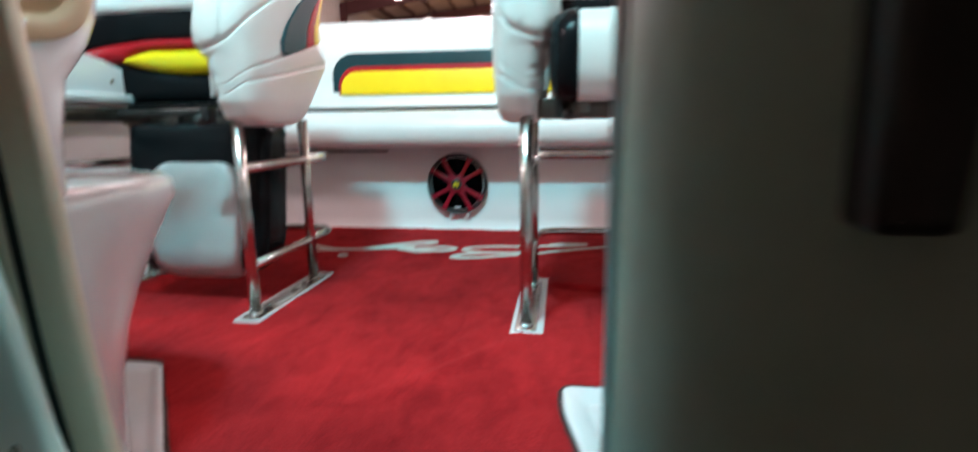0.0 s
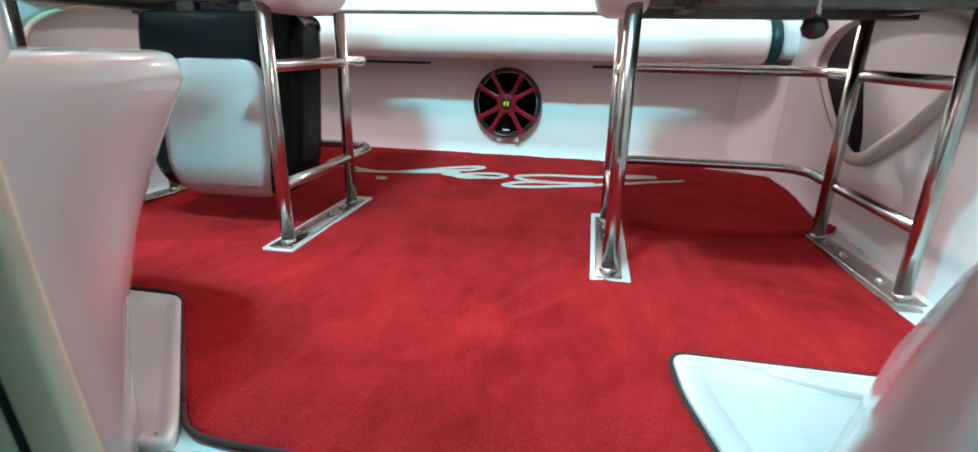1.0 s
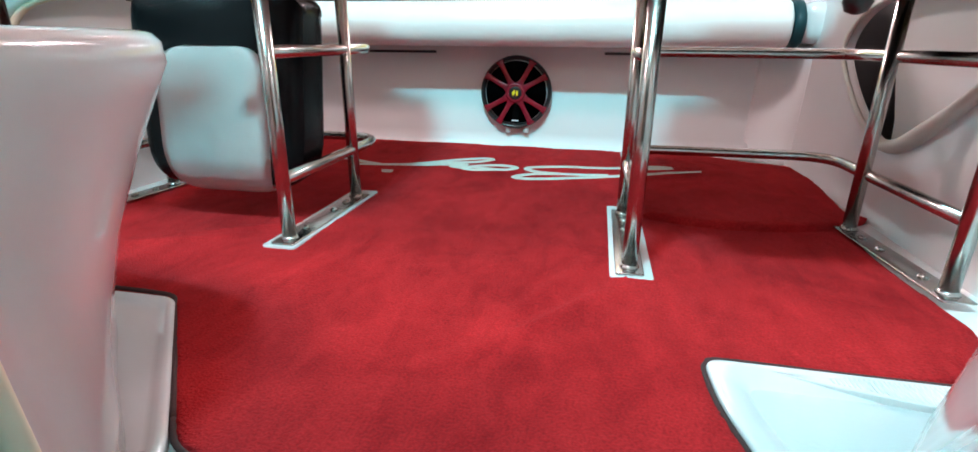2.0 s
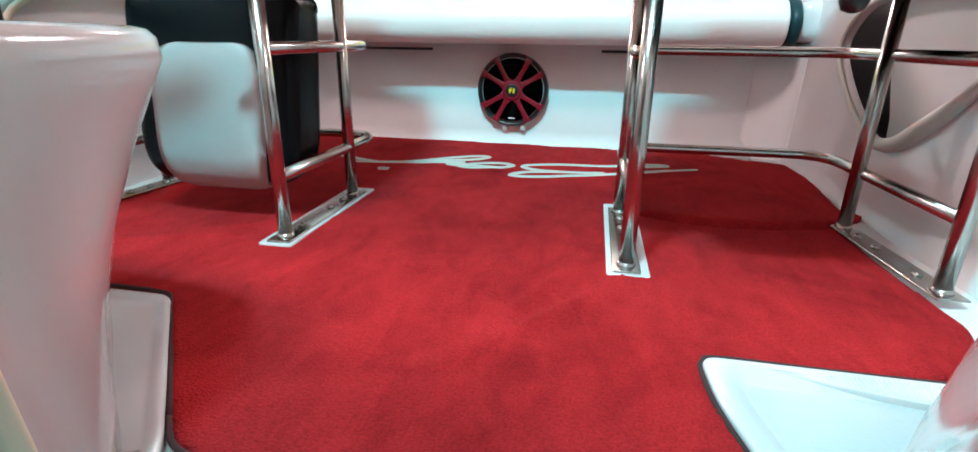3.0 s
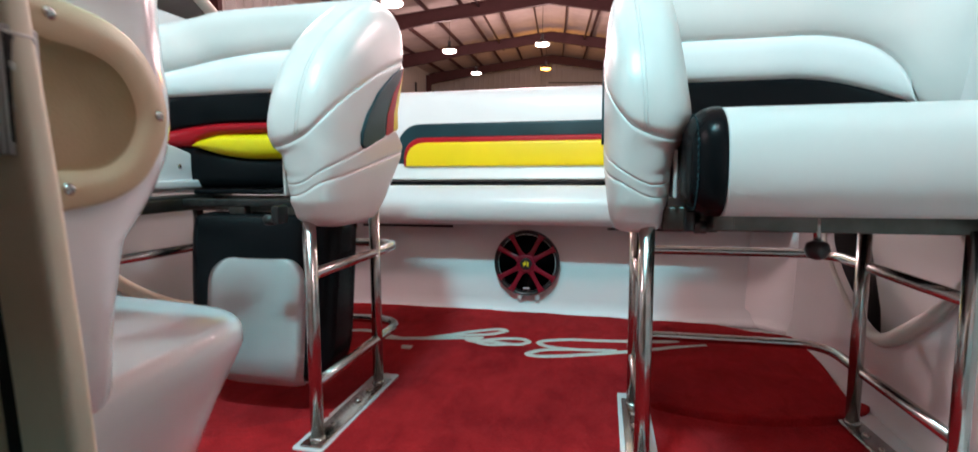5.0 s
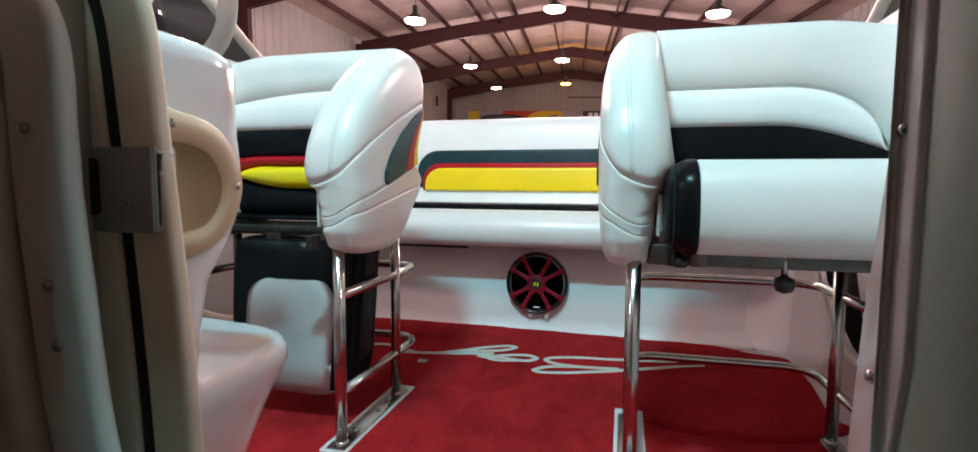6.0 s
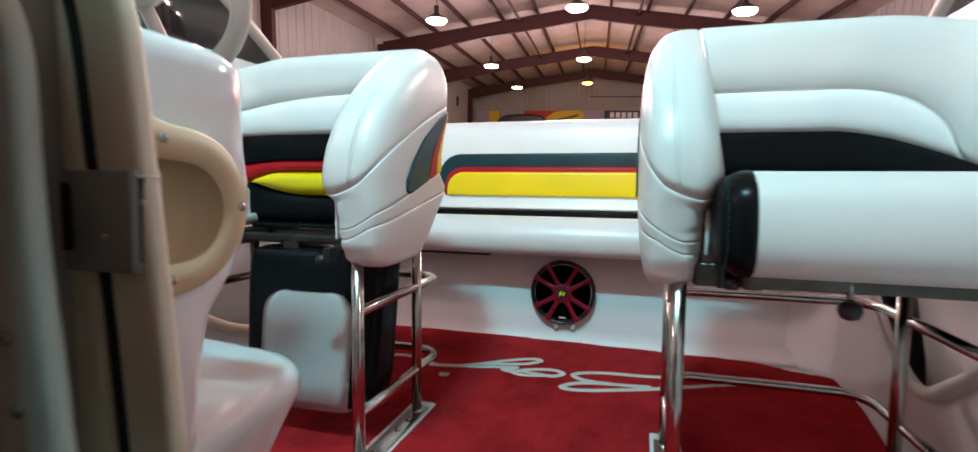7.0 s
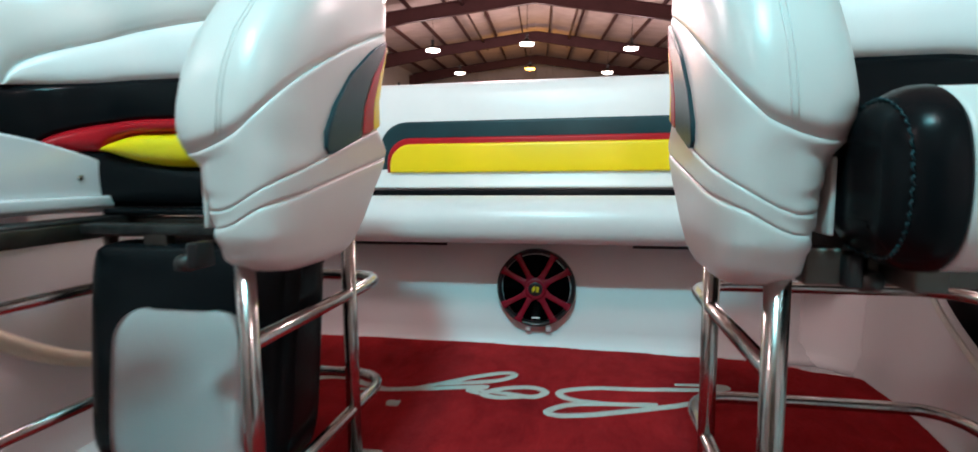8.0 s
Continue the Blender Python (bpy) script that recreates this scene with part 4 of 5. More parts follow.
        q, n = Vector((X(0.12 + L0 + RAD * math.sin(1.35)), 1.40 - RAD * (1 - math.cos(1.35)))), Vector((-s * math.sin(1.35), -math.cos(1.35)))
        return q + Vector((s * math.cos(1.35), -math.sin(1.35))) * (u - L0 - 1.35 * RAD), n

    END = 0.80
    fall = lambda u, start, amount, length: amount * max(0.0, min(1.0, (u - start) / length)) ** 1.7
    leaf = lambda u, full, tip: math.sqrt(max(0.0, 1 - ((u - full) / (tip - full)) ** 2)) if full < u < tip else float(u <= full)
    top = lambda u: 0.974 - fall(u, 0.34, 0.125, 0.42)
    if s > 0:
        blk = lambda u: 0.745 - fall(u, 0.26, 0.085, 0.28)
        ins = lambda u: blk(u) + (0.831 - blk(u)) * leaf(u, 0.26, 0.485)
    else:
        blk = lambda u: 0.762 - fall(u, 0.40, 0.05, 0.40)
        ins = lambda u: blk(u) + (0.866 - blk(u)) * leaf(u, 0.12, 0.62)
    dz = -0.036 if s > 0 else 0.0
    low = lambda u: 0.592 + dz + 0.034 * min(1.0, max(0.0, (u - 0.27) / 0.195)) ** 2
    yel = lambda u: low(u) + (0.658 + dz - low(u)) * leaf(u, 0.37, 0.465)
    red = lambda u: max(yel(u), 0.628 + dz + 0.058 * leaf(u, 0.36, 0.58)) if u < 0.58 else 0.625 + dz
    add("head_roll", strip(path, 0.0, END, lambda u: max(ins(u), blk(u) - 0.001) , top, 0.0, 0.015, 40, 14, 0.09), VINYL)
    add("back_insert", strip(path, 0.01, 0.485 if s > 0 else 0.62, blk, ins, 0.0, 0.010, 44), VINYL_NEW)
    add("charcoal_band", strip(path, 0.01, END, red, blk, 0.0, 0.006, 60), BLACK_V, "black vinyl band")
    add("crimson_band", strip(path, 0.01, 0.578, yel, red, 0.0, 0.018, 60), RED_V, "crimson vinyl band")
    add("yellow_band", strip(path, 0.01, 0.464, low, yel, 0.002, 0.02, 60), YEL_V, "bright yellow vinyl band")
    add("lower_back", strip(path, 0.01, END, lambda u: 0.515, lambda u: low(u) if u < 0.464 else (yel(0.464) if u < 0.578 else 0.624 + dz), -0.004, 0.012, 60), BLACK_V, "black vinyl lower back")
    # rear shell
    def rear(u):
        p, n = path(u)
        return p - n * 0.07, -n
    add("back_shell", strip(rear, 0.0, END, lambda u: 0.50, lambda u: top(u) - 0.01, 0.0, 0.02, 30, 8, 0.05), VINYL)
    # moulded outer side bracket with screws
    side = [(1.00, 0.517), (1.46, 0.517), (1.465, 0.54), (1.45, 0.575), (1.40, 0.605), (1.30, 0.635), (1.20, 0.652), (1.08, 0.655), (1.00, 0.65)]
    xo = abs(X(0.595)) * s
    brk = add("side_bracket", pillow(side, xo + s * 0.035, xo, 0.008, lambda u, v, d: (d, u, v), r0=0.002, steps=3, smooth_n=3), GEL, "white moulded side bracket")
    for y, z in ((1.15, 0.592), (1.345, 0.573)):
        sub(part("screw", screw((xo - s * 0.001, y, z), (-s, 0, 0), 0.006), STEEL, label="small steel screw"), brk)
    sub(part("bracket_lip", slab(xo - s * 0.016, 1.00, 0.514, xo + s * 0.03, 1.462, 0.538, 0.006, 3), GEL), brk)
    sub(part("pivot_cap", lathe([(0.014, 0.0), (0.013, 0.004), (0.006, 0.006), (0.001, 0.006)], lambda a, b, h: (xo - s * h, 1.061 + a, 0.575 + b), 16), DARK_M, label="dark pivot cap"), brk)
    # seat pan and slide rails under it
    add("seat_pan", slab(X(0.15), 1.16 if s > 0 else 1.37, 0.500, X(0.58), 1.47, 0.512, 0.004), BLACK_V, "dark seat pan")
    if s > 0:
        add("front_channel", slab(X(0.10), 1.10, 0.455, X(0.62), 1.13, 0.495, 0.003), ALU, "dull aluminium channel")
    else:
        add("hinge_bar", slab(X(0.12), 1.278, 0.474, X(0.62), 1.310, 0.492, 0.003), DARK_M, "dark hinge bar")
    add("rear_channel", slab(X(0.10), 1.39, 0.455, X(0.62), 1.42, 0.495, 0.003), ALU, "dull aluminium channel")
    for k in ((0.17, 0.56) if s > 0 else (0.53, 0.57)):
        rail = add("slide_rail", slab(X(k), 1.04, 0.462, X(k + 0.03), 1.47, 0.492, 0.003), ALU, "stained slide rail")
        sub(part("slide_runner", slab(X(k + 0.003), 1.05, 0.490, X(k + 0.027), 1.46, 0.499, 0.0), DARK_M, label="dark slide runner"), rail)
    hinge = add("hinge", slab(X(0.134), 1.085, 0.455, X(0.150), 1.12, 0.49, 0.003), PLASTIC, "dark hinge bracket")
    sub(part("hinge_bolt", lathe([(0.011, 0), (0.011, 0.018), (0.006, 0.022)], lambda a, b, h: (X(0.15) + s * h, 1.095 + a, 0.462 + b), 12), DARK_M), hinge)
    return seat


SEAT_P = build_seat(1, 0.290, "white vinyl wrap-round boat seat with folded-up front bolster")
SEAT_S = build_seat(-1, -0.197, "white vinyl wrap-round boat seat with bolster dropped below")


# ---- bolsters ----
def build_bolsters():
    up = holder("seat_bolster", (0.65, 1.04, 0.49), "white vinyl roll bolster with black end cap, folded up", "cushion", "seat bolsters")
    prof = [(1.000, 0.50), (0.984, 0.53), (0.982, 0.575), (0.995, 0.62), (1.03, 0.647), (1.07, 0.651), (1.12, 0.63), (1.14, 0.57), (1.135, 0.51), (1.10, 0.489), (1.03, 0.486)]
    grow = [(1.05 + (u - 1.05) * 1.02, 0.568 + (v - 0.568) * 1.02) for u, v in prof]
    under(part("roll", pillow(prof, 0.466, 0.822, 0.02, in_yz(), r0=0.004, smooth_n=5), VINYL), up)
    near_cap = under(part("end_cap", pillow(grow, 0.414, 0.467, 0.006, in_yz(), r0=0.045, steps=8, smooth_n=5), BLACK_V, label="black vinyl end cap"), up)
    under(part("end_cap", pillow(grow, 0.824, 0.86, 0.022, in_yz(), r0=0.006, smooth_n=5), BLACK_V, label="black vinyl end cap"), up)
    # seam stitches along the cap
    pts = spline([(u, v) for u, v in [(1.05 + (a - 1.05) * 0.86, 0.568 + (b - 0.568) * 0.88) for a, b in prof]], 4)
    for i, p in enumerate(pts):
        if p.x < 1.12:
            q = pts[(i + 1) % len(pts)]
            m = p.lerp(q, 0.5)
            sub(part("stitch", tube([(0.4275, p.x, p.y), (0.4255, m.x, m.y), (0.4275, p.lerp(q, 0.8).x, p.lerp(q, 0.8).y)], 0.0011, 5), CHAR_V), near_cap)
    # hinge arm oversized as a black filler, so the gap behind reads dark
    under(part("hinge_filler", slab(0.425, 1.10, 0.47, 0.452, 1.34, 0.63, 0.002), PLASTIC, label="dark hinge arm widened as a black filler of the gap"), up)

    def lean(bm):
        for v in bm.verts:
            up = max(0.0, v.co.z - 0.12)
            v.co.y += 0.17 * up
            v.co.z += 0.012 * max(0.0, min(1.0, (0.30 - v.co.z) / 0.2))
            v.co.x -= 0.10 * up * max(0.0, min(1.0, (-0.40 - v.co.x) / 0.2))
            low = max(0.0, (0.17 - v.co.z) / 0.12)
            v.co.x -= 0.26 * low ** 2.4 * (v.co.x + 0.478)
        return bm

    down = holder("seat_bolster", (-0.47, 1.26, 0.06), "black vinyl bolster with white front panel, folded down", "cushion", "seat bolsters")
    side = [(1.205, 0.438), (1.23, 0.458), (1.30, 0.455), (1.328, 0.428), (1.335, 0.25), (1.335, 0.12), (1.315, 0.075), (1.27, 0.058), (1.225, 0.062), (1.20, 0.095), (1.197, 0.20), (1.197, 0.35)]
    under(part("body", lean(pillow(side, -0.668, -0.300, 0.035, in_yz(), smooth_n=5)), BLACK_V), down)
    # front panel that wraps under the bolster
    bm = bmesh.new()
    line = spline([(1.184, 0.360), (1.181, 0.33), (1.180, 0.27), (1.180, 0.20), (1.182, 0.13), (1.192, 0.08), (1.222, 0.050), (1.27, 0.044)], 5, False)
    n = len(line)
    rows = []
    for i, p in enumerate(line):
        t = i / (n - 1)
        drop = min(0.06, 0.360 - p.y)
        trim_in = 0.06 - math.sqrt(max(0.0, 0.06 ** 2 - (0.06 - drop) ** 2)) if p.y > 0.30 else 0.0
        x0, x1 = -0.614 + 0.02 * (1 - t) + trim_in, -0.350 - 0.01 * (1 - t) - trim_in
        row = []
        for k in range(13):
            f = k / 12
            edge = min(f, 1 - f) * 12
            puff = 0.010 * min(1.0, edge / 1.6) ** 0.5
            row.append(bm.verts.new((x0 + (x1 - x0) * f, p.x - puff + 0.008 if i < n - 6 else p.x, p.y if i < n - 6 else p.y - puff + 0.008)))
        rows.append(row)
    for a, b in zip(rows, rows[1:]):
        for k in range(12):
            bm.faces.new((a[k], a[k + 1], b[k + 1], b[k]))
    bmesh.ops.solidify(bm, geom=bm.faces[:], thickness=0.012)
    under(part("front_panel", lean(bm), VINYL_NEW, label="white vinyl front panel"), down)
    for x in (-0.60, -0.45):
        under(part("hinge", slab(x, 1.28, 0.445, x + 0.045, 1.305, 0.485, 0.004), ALU, label="dull metal hinge"), down)


build_bolsters()


# ---- seat pedestals ----
def build_pedestal(s, xi, xo, label):
    ped = holder("seat_pedestal", (s * (abs(xi) + abs(xo)) / 2, 1.25, 0), label, "seat frame", "seat pedestals")
    add = lambda name, bm, material, lab="": under(part(name, bm, material, label=lab), ped)
    yf, yr, top = 1.105, 1.405, 0.462
    skew = -0.020 if s > 0 else 0.028           # the outer plate toes in a little
    for x, dx in ((xi, 0.0), (xo, skew)):
        for px, y in ((x, yf), (x + dx, yr)):
            leg = add("leg", tube([(px, y, 0.004), (px, y, top)], 0.0135, 18), STEEL)
            sub(part("weld_collar", lathe([(0.017, 0.0076), (0.0165, 0.010), (0.0138, 0.015)], lambda a, b, h, x=px, y=y: (x + a, y + b, h), 18), STEEL), leg)
        plate = roundpoly([(x - 0.024 - dx * 0.1, yf - 0.030), (x + 0.024 - dx * 0.1, yf - 0.030), (x + 0.024 + dx * 1.1, yr + 0.030), (x - 0.024 + dx * 1.1, yr + 0.030)], 0.004, 3, 0.2)
        foot = add("foot_plate", pillow(plate, 0.0036, 0.0078, 0.0018, in_xy, steps=2, smooth_n=0), STEEL, "polished foot plate")
        for y in (yf + 0.060, (yf + yr) / 2 + 0.035, yr - 0.055):
            bx = x + dx * (y - yf) / (yr - yf)
            sub(part("bolt", lathe([(0.0085, 0.0075), (0.0085, 0.0105), (0.006, 0.0135), (0.001, 0.014)], lambda a, b, h, x=bx, y=y: (x + a, y + b, h), 14), STEEL), foot)
    for z in (0.352, 0.124):
        line = bend([(xi, yf + 0.008, z), (xi, yr + 0.172, z), (xo + skew * 0.8, yr + 0.178, z), (xo, yf + 0.008, z)], 0.085, 10)
        add("rail", tube(line, 0.0115, 16), STEEL)
    return ped


build_pedestal(1, 0.366, 0.848, "polished steel tube seat pedestal on two foot plates")
build_pedestal(-1, -0.277, -0.825, "polished steel tube seat pedestal beside the dropped bolster")
lever = holder("slide_lever", (0.63, 1.105, 0.43), "steel slide lever with black ball knob under the seat", "lever")
under(part("rod", tube([(0.63, 1.105, 0.428), (0.628, 1.105, 0.49), (0.628, 1.14, 0.497)], 0.006, 10), STEEL), lever)
under(part("knob", lathe([(0.004, -0.016), (0.014, -0.012), (0.019, 0.0), (0.016, 0.011), (0.006, 0.016)], lambda a, b, h: (0.63 + a, 1.105 + b, 0.427 + h), 18), PLASTIC, label="black ball knob"), lever)


# ---- helm console, step and floor trays ----
def build_console():
    con = holder("helm_console", (-0.4, 0.5, 0.37), "glossy white moulded helm console with beige side pocket", "console")
    # height, rear face, rounding of its aisle corner, draw-in of the rim
    LEVELS = [(0.36, 0.532, 0.05, 0), (0.40, 0.538, 0.055, 0), (0.44, 0.546, 0.06, 0), (0.48, 0.558, 0.065, 0), (0.50, 0.566, 0.07, 0), (0.52, 0.584, 0.07, 0), (0.54, 0.600, 0.07, 0), (0.57, 0.616, 0.07, 0), (0.60, 0.624, 0.07, 0), (0.63, 0.624, 0.07, 0),
              (0.66, 0.620, 0.07, 0), (0.70, 0.618, 0.07, 0), (0.732, 0.620, 0.07, 0), (0.744, 0.620, 0.07, 0.002), (0.752, 0.618, 0.07, 0.007), (0.757, 0.616, 0.07, 0.015), (0.759, 0.614, 0.07, 0.028)]
    rings = []
    for z, yb, rr, d in LEVELS:
        xs = -0.091 - d
        rings.append([(-0.90, 0.42, z), (xs - 0.004, 0.42, z), (xs, 0.424, z)] + [(xs - rr + rr * math.cos(radians(a)), yb - d - rr + rr * math.sin(radians(a)), z) for a in range(0, 91, 9)] + [(-0.5, yb - d, z), (-0.90, yb - d, z)])
    under(part("body", loft(rings), GEL), con)
    pod = [(0.49, 0.74), (0.60, 0.74), (0.605, 0.82), (0.56, 0.86), (0.48, 0.85)]
    under(part("dash_pod", pillow(pod, -0.62, -0.25, 0.03, in_yz(), smooth_n=4), GEL, label="white dash pod"), con)
    pk = holder("side_pocket", (-0.090, 0.50, 0.6), "beige plastic storage pocket screwed to the console side", "pocket")
    outer = [(0.424, 0.531), (0.475, 0.530), (0.517, 0.538), (0.549, 0.561), (0.567, 0.604), (0.553, 0.646), (0.524, 0.669), (0.48, 0.677), (0.424, 0.678)]
    inner = [(0.424, 0.560), (0.470, 0.558), (0.505, 0.561), (0.526, 0.577), (0.536, 0.604), (0.526, 0.630), (0.505, 0.643), (0.470, 0.647), (0.424, 0.647)]
    po, pi = spline(outer, 5), spline(inner, 5)
    bm = bmesh.new()
    k = len(po)
    A = [bm.verts.new((-0.092, p.x, p.y)) for p in po]
    B = [bm.verts.new((-0.080, p.x, p.y)) for p in po]
    B2 = [bm.verts.new((-0.076, p.x, p.y)) for p in (o.lerp(i, 0.12) for o, i in zip(po, pi))]
    C2 = [bm.verts.new((-0.076, p.x, p.y)) for p in (o.lerp(i, 0.85) for o, i in zip(po, pi))]
    C = [bm.verts.new((-0.0795, p.x, p.y)) for p in pi]
    for la, lb in ((A, B), (B, B2), (B2, C2), (C2, C)):
        for i in range(k):
            bm.faces.new((la[i], la[(i + 1) % k], lb[(i + 1) % k], lb[i]))
    bez = under(part("bezel", bm, BEIGE), pk)
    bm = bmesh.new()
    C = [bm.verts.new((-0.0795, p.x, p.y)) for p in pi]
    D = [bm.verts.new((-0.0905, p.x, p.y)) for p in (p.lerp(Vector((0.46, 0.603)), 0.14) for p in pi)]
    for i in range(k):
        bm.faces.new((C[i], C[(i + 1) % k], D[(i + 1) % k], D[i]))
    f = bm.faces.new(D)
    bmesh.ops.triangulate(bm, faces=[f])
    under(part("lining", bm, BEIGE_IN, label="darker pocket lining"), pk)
    for y, z in ((0.470, 0.664), (0.555, 0.604), (0.473, 0.545)):
        sub(part("screw", screw((-0.076, y, z), (1, 0, 0), 0.0045), STEEL, label="steel cross-head screw"), bez)
    # moulded step
    top = [(-0.62, 0.80), (-0.40, 0.80), (-0.27, 0.785), (-0.19, 0.765), (-0.14, 0.725), (-0.118, 0.66), (-0.10, 0.55), (-0.085, 0.46), (-0.085, 0.40), (-0.62, 0.40)]
    bot = [(-0.62, 0.86), (-0.47, 0.855), (-0.405, 0.825), (-0.33, 0.76), (-0.26, 0.69), (-0.20, 0.635), (-0.13, 0.57), (-0.08, 0.50), (-0.07, 0.40), (-0.62, 0.40)]
    bm = bmesh.new()
    rings = []
    for z, k, t_in in ((SOLE, 0.0, 0), (0.03, 0.04, 0), (0.10, 0.16, 0), (0.18, 0.36, 0), (0.26, 0.64, 0), (0.32, 0.88, 0), (0.35, 1.0, 0.0), (0.370, 1.0, 0.002), (0.378, 1.0, 0.009), (0.381, 1.0, 0.022)):
        tp, bp = spline(top, 5), spline(bot, 5)
        line = [b.lerp(t, k) for t, b in zip(tp, bp)]
        if t_in:
            line = inset(line, t_in if area(line) > 0 else -t_in)
        rings.append([bm.verts.new((p.x, p.y, z)) for p in line])
    m = len(rings[0])
    for a, b in zip(rings, rings[1:]):
        for i in range(m):
            bm.faces.new((a[i], a[(i + 1) % m], b[(i + 1) % m], b[i]))
    bmesh.ops.triangulate(bm, faces=[bm.faces.new(rings[-1]), bm.faces.new(rings[0])])
    tagged(part("moulded_step", bm, GEL), "glossy white moulded step below the helm console", "step", kind="structure")
    # floor tray by the step: a raised rim round a shallow pan
    rim = roundpoly([(-0.50, 0.852), (-0.315, 0.852), (-0.10, 0.590), (-0.08, 0.555), (-0.50, 0.50)], 0.024, 6, 0.02)
    rim.reverse() if area(rim) < 0 else None
    tagged(part("floor_ledge", loft([[(p.x, p.y, z) for p in (inset(rim, d) if d else rim)] for d, z in ((0, SOLE - 0.01), (0, 0.0), (0.002, 0.003), (0.006, 0.0042), (0.011, 0.003), (0.017, -0.001), (0.024, -0.004))]), GEL), "white gelcoat floor pan with a raised lip between carpet and step", "floor ledge", kind="structure")
    # foot-rest tray on the other side
    tray = holder("foot_tray", (0.6, 0.74, 0), "white moulded foot tray sunk beside the carpet", "foot tray")
    bound = [Vector(p) for p in ((0.448, 0.765), (0.480, 0.625), (0.52, 0.46), (0.80, 0.46), (0.80, 0.8485), (0.4435, 0.8505))]

    def tray_ring(d):
        """The tray's outline moved in by d, its corners kept sharp and then rounded."""
        moved = []
        for i, b in enumerate(bound):
            u, v = (b - bound[i - 1]).normalized(), (bound[(i + 1) % 6] - b).normalized()
            m = (Vector((-u.y, u.x)) + Vector((-v.y, v.x))).normalized()
            moved.append(b + m * d / max(0.3, m.dot(Vector((-u.y, u.x)))))
        return roundpoly(moved, 0.022, 6, 10.0)

    under(part("pan", loft([[(p.x, p.y, z) for p in tray_ring(d)] for d, z in ((0, SOLE), (0, -0.001), (0.002, 0.002), (0.006, 0.0035), (0.012, 0.003), (0.026, 0.0), (0.036, -0.005), (0.044, -0.0090))]), GEL), tray)
    under(part("pan_floor", loft([[(p.x, p.y, z) for p in tray_ring(d)] for d, z in ((0.041, -0.0098), (0.041, -0.0078), (0.043, -0.0068))]), GEL_SHADED, label="pan floor in greyer gelcoat, its shade put into the colour"), tray)
    under(part("grip_pad", pillow(roundpoly([(0.498, 0.838), (0.58, 0.8185), (0.662, 0.803), (0.76, 0.792), (0.76, 0.841), (0.500, 0.841)], 0.004, 3, 0.05), -0.0095, 0.0024, 0.0020, in_xy, steps=3, smooth_n=0), GEL, label="raised flat beside the basin"), tray)
    for i in range(24):
        x = 0.582 + i * 0.0052
        low = 0.838 - (x - 0.498) * 0.213 + 0.004
        high = min(0.839, low + 0.008 + (x - 0.58) * 0.5)
        under(part("grip_rib", slab(x, low, 0.0015, x + 0.0024, high, 0.0038, 0.0005, 1), GEL), tray)
    # sloping foot of the companionway on the port side
    BASE = [(1.02, 0.885), (0.80, 0.862), (0.715, 0.815), (0.65, 0.752), (0.60, 0.702), (0.55, 0.645), (0.515, 0.60), (0.492, 0.56), (0.480, 0.52), (0.479, 0.45), (0.479, 0.37), (0.481, 0.361), (0.49, 0.36), (0.75, 0.36), (1.01, 0.36), (1.02, 0.37)]
    HIGH = [(1.02, 0.56), (0.80, 0.50), (0.715, 0.475), (0.65, 0.452), (0.60, 0.438), (0.55, 0.424), (0.515, 0.414), (0.492, 0.405), (0.480, 0.392), (0.479, 0.38), (0.479, 0.37), (0.481, 0.361), (0.49, 0.36), (0.75, 0.36), (1.01, 0.36), (1.02, 0.37)]
    hi_p, lo_p = spline(HIGH, 4), spline(BASE, 4)

    def belly(x):                           # fuller towards the cockpit side
        u = max(0.0, min(1.0, (x - 0.53) / 0.15))
        return 1.0 + 1.25 * u * u * (3 - 2 * u)

    def lean_in(p, z):
        if p.x > 0.62 or p.y < 0.36:
            return (p.x, p.y, z)
        w = min(0.95, max(0.0, z - 0.48) * 3.2) * (1.0 if p.x < 0.52 else (0.62 - p.x) / 0.10)
        return (p.x, p.y + (0.36 - p.y) * w, z)

    tagged(part("companionway_side", loft([[lean_in(lo_p[i].lerp(hi_p[i], k ** belly(lo_p[i].x)), z) for i in range(len(hi_p))] for z, k in ((SOLE, 0.0), (0.02, 0.03), (0.06, 0.08), (0.12, 0.22), (0.20, 0.44), (0.28, 0.64), (0.36, 0.79), (0.46, 0.89), (0.60, 0.96), (0.80, 1.0), (1.0, 1.0))]), GEL), "glossy white moulded side of the companionway", "moulding", kind="structure")
    # steering wheel
    wh = holder("steering_wheel", (-0.40, 0.80, 0.97), "off-white steering wheel with pale spokes on the helm", "steering wheel")
    M = Matrix.Translation((-0.505, 0.83, 0.972)) @ pose(0, 0, 0, -62, 0, 8)
    ring = [M @ Vector((0.165 * math.cos(a), 0.165 * math.sin(a), 0)) for a in (2 * math.pi * i / 40 for i in range(41))]
    under(part("rim", tube(ring, 0.017, 12, caps=False), WHEEL), wh)
    for a in (90, 210, 330):
        d = Vector((math.cos(radians(a)), math.sin(radians(a)), 0))
        under(part("spoke", tube([M @ (d * 0.03 + Vector((0, 0, -0.03))), M @ (d * 0.10 + Vector((0, 0, -0.02))), M @ (d * 0.16)], 0.012, 8), WHEEL), wh)
